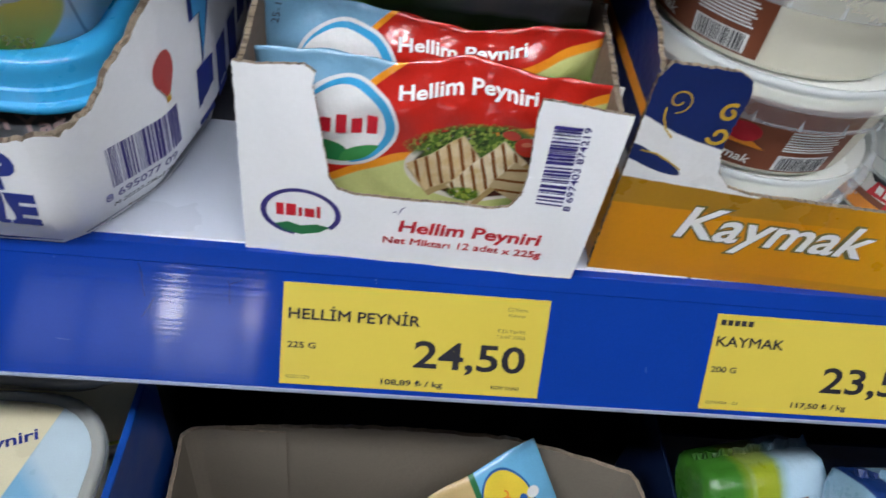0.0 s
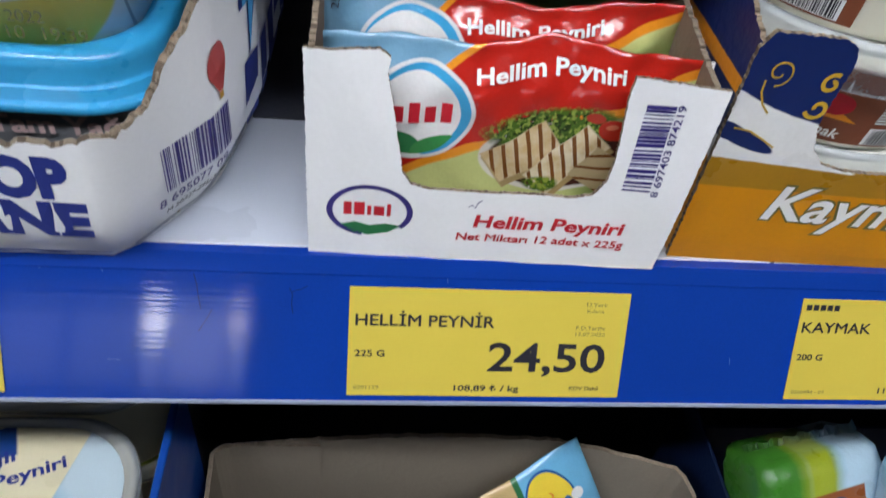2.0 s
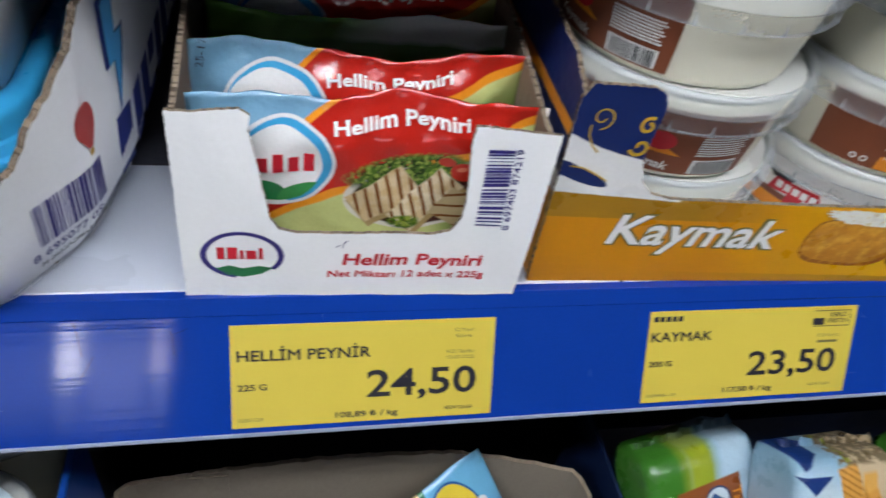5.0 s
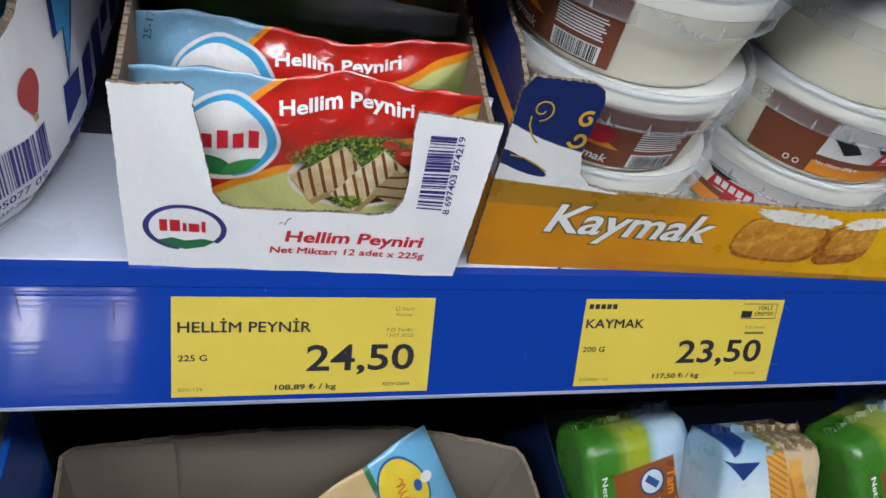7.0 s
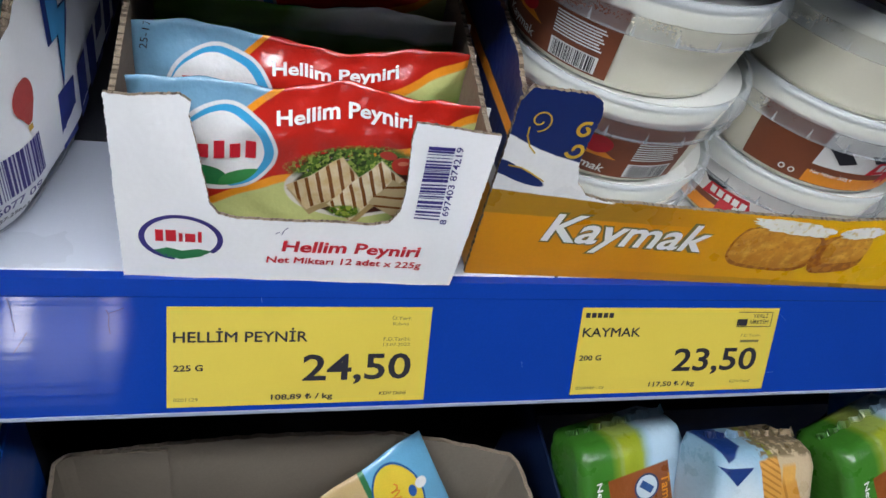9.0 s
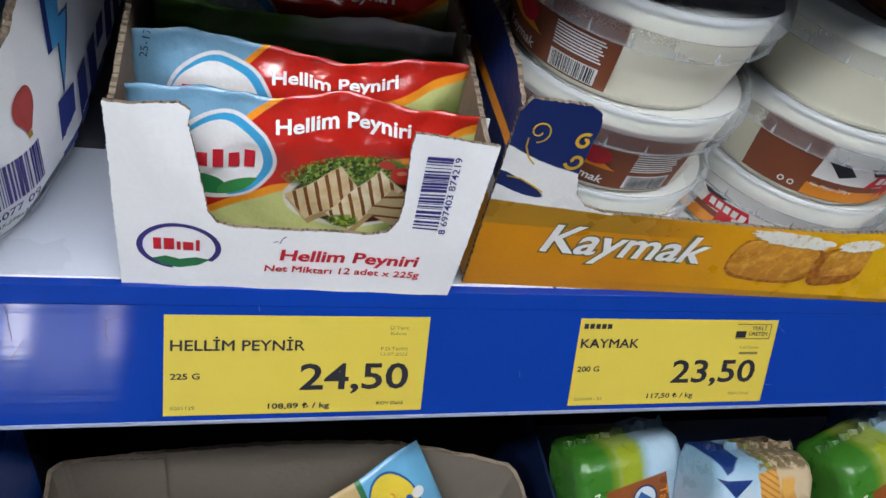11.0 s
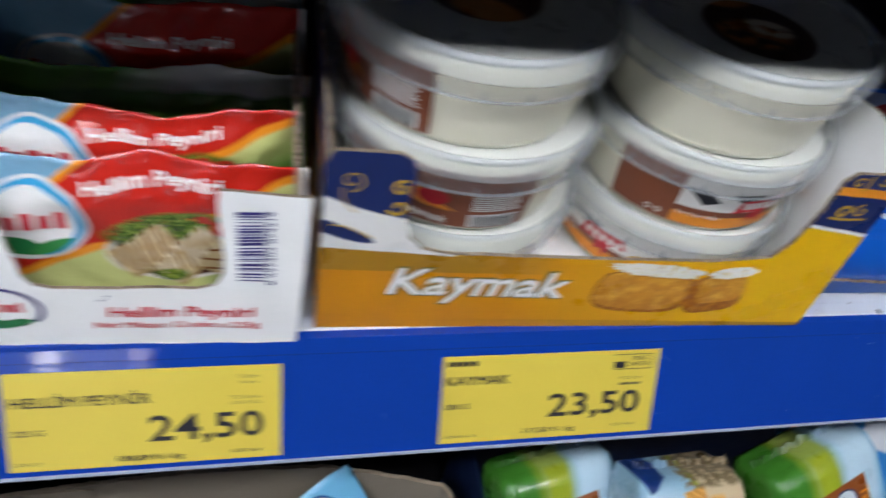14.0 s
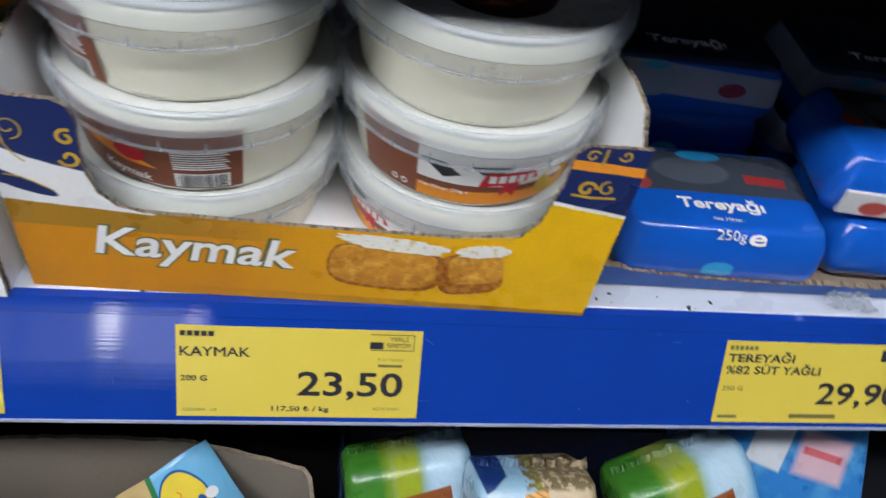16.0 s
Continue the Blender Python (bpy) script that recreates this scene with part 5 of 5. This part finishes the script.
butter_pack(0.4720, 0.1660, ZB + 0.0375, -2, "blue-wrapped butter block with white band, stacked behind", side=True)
butter_pack(0.5995, 0.0720, ZB, -3, "blue-wrapped butter block under another", plain=True, seal=None)
butter_pack(0.5860, 0.0800, ZB + 0.0375, -6, "blue-wrapped butter block stacked on another", plain=True, seal=-0.026)
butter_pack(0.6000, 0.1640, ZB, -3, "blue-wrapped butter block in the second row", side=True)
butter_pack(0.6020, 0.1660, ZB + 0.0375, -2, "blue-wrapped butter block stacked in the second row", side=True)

scrap = bmesh.new()
rng = random.Random(9)
g = [[scrap.verts.new((0.028 * i / 9 - 0.014, 0.016 * j / 6 - 0.008, abs(rng.gauss(0, 0.0022)) + 0.002)) for j in range(7)] for i in range(10)]
for i in range(9):
    for j in range(6):
        scrap.faces.new((g[i][j], g[i + 1][j], g[i + 1][j + 1], g[i][j + 1]))
bmesh.ops.solidify(scrap, geom=scrap.faces[:], thickness=0.0006)
sc = part("plastic_scrap", scrap, frosted, None, "", pose(0.553, 0.0225, Z_DECK + 0.0016, 0, 0, -8))
tagged(sc, "crumpled scrap of clear film on the shelf edge", "plastic scrap")
crumbs = bmesh.new()
for k in range(16):
    x, y = rng.choice((rng.uniform(0.405, 0.62), rng.uniform(0.405, 0.50), rng.uniform(0.14, 0.25))), rng.uniform(0.0138, 0.023)
    r = rng.uniform(0.0003, 0.0013)
    bmesh.ops.create_icosphere(crumbs, subdivisions=1, radius=1.0, matrix=Matrix.Translation((x, y, Z_DECK + 0.0013)) @ Matrix.Rotation(rng.uniform(0, 3), 4, "Z") @ Matrix.Diagonal((r * 1.7, r, r * 0.35, 1)))
tagged(part("crumbs", crumbs, dark_panel), "dark crumbs of dirt on the white shelf edge", "dirt", kind="stuff")

# ---- the lower shelf ----
Z_LOW = 0.62
lb = thing("cardboard_box", (0.08, 0.03, Z_LOW), "open plain brown cardboard box on the lower shelf", "box")
lowp = Path([(-0.094, -0.05), (-0.098, 0.085), (-0.088, 0.092), (0.05, 0.098), (0.16, 0.094), (0.256, 0.070), (0.262, 0.063), (0.280, -0.05)], 0.0)
wall = bmesh.new()
cols = []
N = 120
for i in range(N + 1):
    s = lowp.at[-1] * i / N
    f = s / lowp.at[-1]
    top = float(np.interp(f, (0, 0.23, 0.32, 0.45, 0.60, 0.70, 0.81, 0.85, 1.0), (0.183, 0.188, 0.192, 0.1945, 0.1960, 0.1958, 0.1945, 0.192, 0.172))) + rng.uniform(-0.0013, 0.0010) + 0.0006 * math.sin(37 * f)
    pts = [lowp.on(s, 0.0, w) for w in (0.0, 0.0035)]
    row = [wall.verts.new((pts[0].x, pts[0].y, Z_LOW + top * j / 4 + 0.001)) for j in range(5)]
    row += [wall.verts.new((pts[1].x, pts[1].y, Z_LOW + top * j / 4 + 0.001)) for j in range(4, -1, -1)]
    cols.append(row)
for a, b in zip(cols, cols[1:]):
    for j in range(9):
        f = wall.faces.new((a[j], a[j + 1], b[j + 1], b[j]))
        f.material_index = 1 if j == 4 else 0
part("wall", wall, [kraft_grey, kraft_edge], lb, "grey-brown cardboard with rough top edge", Matrix())
part("front_wall", box_bm((0.372, 0.0035, 0.12), (0.092, -0.052, Z_LOW + 0.061)), kraft_grey, lb, "", Matrix())
part("bottom", box_bm((0.364, 0.11, 0.003), (0.088, 0.004, Z_LOW + 0.0025)), kraft_grey, lb, "", Matrix())
part("inner_flap", outline_bm([(0, 0), (0.052, 0), (0.052, 0.187), (0, 0.187)], 0.0015), [kraft_grey, kraft_edge, kraft_grey], lb, "glued inner flap", Matrix.Translation((-0.070, 0.0885, Z_LOW + 0.004)))

dv = thing("shelf_divider", (-0.105, 0.12, Z_LOW), "blue upright divider between goods on the lower shelf", "divider")
part("plate", box_bm((0.0050, 0.130, 0.285), (-0.1060, 0.0150, Z_LOW + 0.1425), 0.0012), blue_paint, dv, "blue front part of the plate", Matrix())
# the divider's rear part, coloured near-black where its front is blue
part("plate", box_bm((0.0040, 0.170, 0.285), (-0.1060, 0.1652, Z_LOW + 0.1425), 0.0010), dark_panel, dv, "near-black rear part of the plate", Matrix())
part("edge_strip", box_bm((0.0025, 0.30, 0.270), (-0.1108, 0.100, Z_LOW + 0.1355), 0.0006), clear_lip, dv, "clear plastic edge", Matrix())

# film bags in the box
BAGBLUE = (0.16, 0.45, 0.70)
bag_film = material("bag_film", BAGBLUE, 0.2, layers=[
    ((0.03, 0.16, 0.06), ("half", -0.894, -0.447, 0.0560, 0.001), ("half", 0, 1, -0.075, 0.02)), ((0.55, 0.40, 0.18), ("half", -0.894, -0.447, 0.0610, 0.001)),
    ((0.02, 0.10, 0.30), ("ell", -0.0145, -0.058, 0.0215, 0.0325, 24, 0.03)), ((0.80, 0.60, 0.06), ("ell", -0.0145, -0.058, 0.0200, 0.0305, 24, 0.03)),
    ((0.03, 0.12, 0.40), ("ell", -0.0035, -0.052, 0.0035, 0.0055, 20, 0.2)),
    ((0.8, 0.8, 0.8), ("ell", 0.0035, -0.046, 0.0050, 0.0050, 0, 0.2))], vary=0.15, coat=0.5, bump=0.35, bump_scale=35, wobble=0.001)
silver_film = material("silver_film", (0.62, 0.66, 0.70), 0.22, layers=[((0.55, 0.38, 0.16), ("ell", 0.03, -0.03, 0.03, 0.02, 0, 0.2)), ((0.10, 0.16, 0.30), ("noise", 60.0, 0.60, 0.04))], vary=0.2, coat=0.4, bump=0.5, bump_scale=40)
beige_film = material("beige_film", (0.62, 0.50, 0.36), 0.25, layers=[((0.72, 0.72, 0.72), ("half", 0.0, 1.0, -0.022, 0.002))], vary=0.2, coat=0.4, bump=0.4, bump_scale=40)


def film_bag(name, corners, mat, m, label, thick=0.03, seed=0, letter=None, group="film bags in the cardboard box"):
    """A pillow bag over a quadrilateral (top, left, foot, right) in x and z."""
    rng = random.Random(seed)
    ph = [rng.uniform(0, 6.3) for _ in range(4)]
    c = [Vector(p) for p in corners]
    bm = bmesh.new()
    n = 26
    sheets = []
    for side in (-1, 1):
        grid = []
        for i in range(n + 1):
            row = []
            for j in range(n + 1):
                s, t = i / n, j / n
                p = (c[0] * (1 - s) + c[3] * s) * (1 - t) + (c[1] * (1 - s) + c[2] * s) * t
                a = min(1.0, min(s, 1 - s) / 0.3) * min(1.0, min(t, 1 - t) / 0.3)
                a = a * (2 - a)
                y = side * (0.0004 + thick / 2 * a) + 0.0012 * math.sin(14 * s + ph[0]) + 0.0012 * math.sin(11 * t + ph[1]) + side * 0.0008 * a * math.sin(30 * s + 23 * t + ph[2])
                row.append(bm.verts.new((p.x, y, p.y)))
            grid.append(row)
        sheets.append(grid)
        for i in range(n):
            for j in range(n):
                q = (grid[i][j], grid[i + 1][j], grid[i + 1][j + 1], grid[i][j + 1])
                bm.faces.new(q if side > 0 else q[::-1])
    f, b = sheets
    rim = [(i, 0) for i in range(n)] + [(n, j) for j in range(n)] + [(i, n) for i in range(n, 0, -1)] + [(0, j) for j in range(n, 0, -1)]
    for k in range(len(rim)):
        (i, j), (p, q) = rim[k], rim[(k + 1) % len(rim)]
        bm.faces.new((f[i][j], b[i][j], b[p][q], f[p][q]))
    bmesh.ops.recalc_face_normals(bm, faces=bm.faces[:])
    t = thing(name, m=m, label=label, category="bag", group=group)
    part("film", bm, mat, t, smooth=True)
    if letter:
        def front(u, v, w):
            return Vector((u, -thick / 2 - 0.0006 - w, v))
        stroke = [(-0.0225 + 0.014 * k / 40 + 0.0030 * math.sin(k * 0.95), -0.0405 - 0.036 * k / 40 + 0.0028 * math.cos(k * 0.80)) for k in range(41)]
        part("emblem_stroke", ribbon_bm(stroke, 0.0016, front, 0.0012), ink_orange, t, "plain orange stroke")
        part("lettering", words_bm(letter, 0.018, 0.000, -0.100, 0.016, 0.03, turn=-62, on=lambda u, v, w: Vector((u, -thick / 2 - w, v)), lift=0.002), ink_green, t, "dark green lettering")
    return t


film_bag("film_bag", [(0, 0), (-0.088, -0.066), (-0.040, -0.210), (0.078, -0.170)], bag_film, frame_m(0.1765, 0.0870, 0.8275, 4, 22), "sky-blue film bag with yellow oval emblem, leaning in the box", 0.030, 1, "K")
film_bag("film_bag", [(-0.10, 0.0), (-0.11, -0.12), (0.05, -0.13), (0.075, -0.005)], silver_film, frame_m(0.0150, 0.045, 0.747, 3, 35), "silvery film bag lying in the box", 0.026, 2)
film_bag("film_bag", [(-0.035, -0.012), (-0.04, -0.10), (0.035, -0.10), (0.038, 0.0)], beige_film, frame_m(0.2420, 0.040, 0.765, -14, 25), "beige film bag with white crimped seal in the box", 0.030, 3)

# toast-cheese blocks
GREEN, OLIVE, RUST = (0.045, 0.19, 0.02), (0.30, 0.36, 0.02), (0.27, 0.075, 0.018)
toast_film = material("toast_film", (0.17, 0.42, 0.64), 0.30, layers=[
    (GREEN, ("half", -1.0, 0.0, 0.0130, 0.006)), (OLIVE, ("rect", -0.0030, -0.016, 0.0140, 0.026, 0, 0.9)), (GREEN, ("half", -1.0, 0.0, 0.0240, 0.004)),
    ((0.44, 0.60, 0.72), ("rect", 0.026, -0.03, 0.016, 0.05, -6, 0.6)),
    (RUST, ("rect", 0.004, -0.098, 0.0280, 0.070, 3, 0.02)), ((0.015, 0.04, 0.13), ("ell", 0.0070, -0.0440, 0.0115, 0.0115, 0, 0.06)), ((0.58, 0.68, 0.74), ("ell", 0.0070, -0.0440, 0.0098, 0.0098, 0, 0.06)),
    ((0.02, 0.08, 0.25), ("rect", 0.0070, -0.0440, 0.0065, 0.0030, -40, 0.1))], vary=0.12, coat=0.25, bump=0.6, bump_scale=110)
finger_film = material("finger_film", (0.28, 0.47, 0.62), 0.30, layers=[
    ((0.60, 0.70, 0.76), ("ell", -0.014, -0.075, 0.030, 0.060, 12, 0.5)), ((0.012, 0.04, 0.18), ("rect", -0.030, -0.012, 0.0100, 0.0100, 45, 0.06), ("half", 0.0, -1.0, 0.0125, 0.0005)), ((0.012, 0.04, 0.18), ("rect", -0.036, 0.006, 0.0090, 0.0120, 30, 0.1)),
    ((0.28, 0.30, 0.03), ("half", 1.0, 0.30, -0.0045, 0.001)), ((0.58, 0.46, 0.30), ("half", 1.0, 0.30, 0.0005, 0.001)),
    ((0.66, 0.33, 0.07), ("rect", 0.004, -0.036, 0.0085, 0.030, 14, 0.06)), ((0.45, 0.19, 0.03), ("rect", 0.004, -0.036, 0.0085, 0.030, 14, 0.06), ("stripe", 0.0042, 0.35, 60, 0.0)),
    ((0.70, 0.38, 0.09), ("rect", 0.018, -0.046, 0.0060, 0.034, 4, 0.1)), ((0.64, 0.31, 0.06), ("rect", 0.030, -0.060, 0.0075, 0.036, 22, 0.1)), ((0.46, 0.20, 0.03), ("rect", 0.025, -0.058, 0.0012, 0.036, 22, 0.3)),
    ((0.20, 0.15, 0.08), ("half", 0.0, 1.0, -0.006, 0.003), ("half", 1.0, 0.0, -0.010, 0.001), ("noise", 200.0, 0.45, 0.1))], vary=0.15, coat=0.25, bump=0.6, bump_scale=110)


def toast_block(x, y, z, w, mat, turn, roll, label, words=True, lean=38):
    m = frame_m(x, y, z, turn, lean) @ Matrix.Rotation(radians(roll), 4, "Y")
    t = thing("cheese_block", m=m, label=label, category="cheese", group="toast cheese blocks on the lower shelf")
    h = w / 2
    rings = []
    for v, k, d in ((-0.22, 0.9, 0.70), (-0.215, 1.0, 0.95), (-0.13, 1.0, 1.0), (-0.05, 1.0, 1.0), (-0.016, 0.99, 0.98), (-0.005, 0.96, 0.86), (0.0, 0.90, 0.62)):
        rings.append([(px, py + 0.030, v + 0.0016 * math.sin(px * 260 + v * 90)) for px, py in rounded(h * k, 0.030 * d, 0.011)])
    part("wrapped_block", loft_bm(rings), mat, t, "printed film wrapper", smooth=True)
    crimp = bmesh.new()
    prev = None
    for i in range(31):
        px = -h * 0.9 + 1.84 * h * i / 30
        pair = [crimp.verts.new((px, 0.026 + 0.0014 * math.sin(i * 1.3), -0.001)), crimp.verts.new((px, 0.030 + 0.0022 * math.sin(i * 1.7 + 1), 0.0050 + 0.0008 * math.sin(i * 0.9)))]
        if prev:
            crimp.faces.new((prev[0], pair[0], pair[1], prev[1]))
        prev = pair
    bmesh.ops.solidify(crimp, geom=crimp.faces[:], thickness=0.0006)
    part("crimped_seal", crimp, mat, t, "shiny crimped film seal")
    if words:
        def on(u, v, w_):
            return Vector((u, -0.0004 - w_, v))
        part("lettering", words_bm("Tam Yağlı", 0.0080, 0.0205, -0.0370, 0.050, 0.02, turn=-90, on=on, lift=0.0006), ink_orange, t, "orange lettering")
        part("lettering", words_bm("Tost", 0.0090, 0.0040, -0.0590, 0.030, 0.03, turn=-90, on=on, lift=0.0006), ink_white, t, "white lettering")
        part("lettering", words_bm("Peyniri", 0.0090, -0.0120, -0.0550, 0.044, 0.03, turn=-90, on=on, lift=0.0006), ink_white, t, "white lettering")
        part("lettering", words_bm("Net: 1000 g e", 0.0050, -0.0385, -0.0280, 0.060, 0.02, turn=-90, on=on, lift=0.0006), ink_white, t, "white lettering")
    return t


toast_block(0.3340, 0.0400, 0.8830, 0.100, toast_film, 6, -7, "green, rust and blue film block of toast cheese")
toast_block(0.4205, 0.0030, 0.9200, 0.091, finger_film, 2, 2, "pale blue film block printed with toast fingers", words=False)
toast_block(0.5230, 0.0060, 0.9350, 0.102, toast_film, 6, -17, "green, rust and blue film block of toast cheese, tilted")

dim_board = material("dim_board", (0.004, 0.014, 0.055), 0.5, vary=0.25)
tray = thing("display_carton", (0.45, 0.09, Z_LOW), "low dark blue tray behind the toast cheese blocks", "carton")
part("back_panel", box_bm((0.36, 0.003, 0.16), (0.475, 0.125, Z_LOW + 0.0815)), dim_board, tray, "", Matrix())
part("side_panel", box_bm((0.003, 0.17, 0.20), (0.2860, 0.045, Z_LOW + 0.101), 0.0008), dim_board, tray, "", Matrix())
part("bottom", box_bm((0.36, 0.17, 0.003), (0.475, 0.038, Z_LOW + 0.0025)), kraft, tray, "", Matrix())
blue_pack = material("blue_pack", (0.03, 0.20, 0.54), 0.3, layers=[((0.10, 0.36, 0.66), ("noise", 30.0, 0.56, 0.2)), ((0.60, 0.63, 0.68), ("rect", -0.014, -0.046, 0.016, 0.024, -20, 0.1)), ((0.012, 0.07, 0.32), ("half", -0.4, 1.0, -0.016, 0.03)), 
                     ((0.55, 0.60, 0.66), ("rect", -0.020, -0.008, 0.040, 0.005, -6, 0.2), ("stripe", 0.009, 0.6, 0, 0)), ((0.62, 0.42, 0.48), ("rect", 0.030, -0.062, 0.022, 0.018, -15, 0.3)), ((0.55, 0.12, 0.14), ("rect", 0.030, -0.060, 0.018, 0.003, -15, 0.2))], vary=0.15, coat=0.5, bump=0.3, bump_scale=40)
toast_block(0.6280, 0.0750, 0.9480, 0.150, blue_pack, 2, 3, "blue film pack with white panel", words=False, lean=42)

# round-cornered cheese tubs
LIDC = [((0.20, 0.42, 0.62), ("half", 1.0, -0.25, 0.024, 0.001)), ((0.50, 0.62, 0.70), ("half", 1.0, 0.9, 0.052, 0.02), ("half", 1.0, -0.25, 0.024, 0.001)),
        ((0.74, 0.74, 0.74), ("half", 0.25, -1.0, 0.024, 0.002)), ((0.20, 0.26, 0.02), ("half", 0.30, -1.0, 0.052, 0.002)), ((0.012, 0.05, 0.22), ("rect", -0.030, 0.052, 0.028, 0.011, 18, 0.06))]
lid_print = material("lid_print", (0.72, 0.66, 0.46), 0.3, layers=LIDC, axes="XY", vary=0.1, coat=0.4, bump=0.1, bump_scale=30)
tub_cream = material("tub_cream", (0.66, 0.60, 0.42), 0.35, vary=0.15, bump=0.05)


def kashar_tub(x, y, z, label, words=True):
    t = thing("cheese_tub", m=Matrix.Translation((x, y, z)), label=label, category="tub", group="cheese tubs on the lower shelf")
    part("body", loft_bm([ring(0.066, 0.066, 0.042, -0.10), ring(0.070, 0.070, 0.045, -0.096), ring(0.0745, 0.0745, 0.047, -0.012), ring(0.0745, 0.0745, 0.047, -0.004)]), tub_cream, t, smooth=True)
    part("lid", loft_bm([ring(0.0765, 0.0765, 0.049, -0.012), ring(0.0775, 0.0775, 0.049, -0.010), ring(0.0775, 0.0775, 0.049, -0.003), ring(0.0755, 0.0755, 0.048, 0.0), ring(0.0725, 0.0725, 0.047, -0.0005), ring(0.0705, 0.0705, 0.046, -0.003)]), frosted, t, "clear rimmed plastic lid", smooth=True)
    part("lid_sticker", loft_bm([ring(0.0690, 0.0690, 0.045, -0.0028), ring(0.0690, 0.0690, 0.045, -0.0024)]), lid_print, t, "cream and blue printed lid label")
    if words:
        def on(u, v, w):
            return Vector((u, v, -0.0022 + w))
        part("lettering", words_bm("Yağlı", 0.0090, -0.0310, 0.0330, 0.034, 0.022, turn=22, on=on), ink_blue, t, "navy lettering")
        part("lettering", words_bm("Kaşar Peyniri", 0.0090, -0.0440, 0.0110, 0.082, 0.022, turn=22, on=on), ink_blue, t, "navy lettering")
    return t


kashar_tub(-0.2030, -0.0010, 0.8720, "cheese tub with cream and blue printed lid")
kashar_tub(-0.1980, 0.1600, 0.8720, "cheese tub standing behind another, in shade", False)
for x, y in ((-0.203, -0.001), (-0.198, 0.160)):
    s = kashar_tub(x, y, 0.7715, "cheese tub under another on the lower shelf", False)
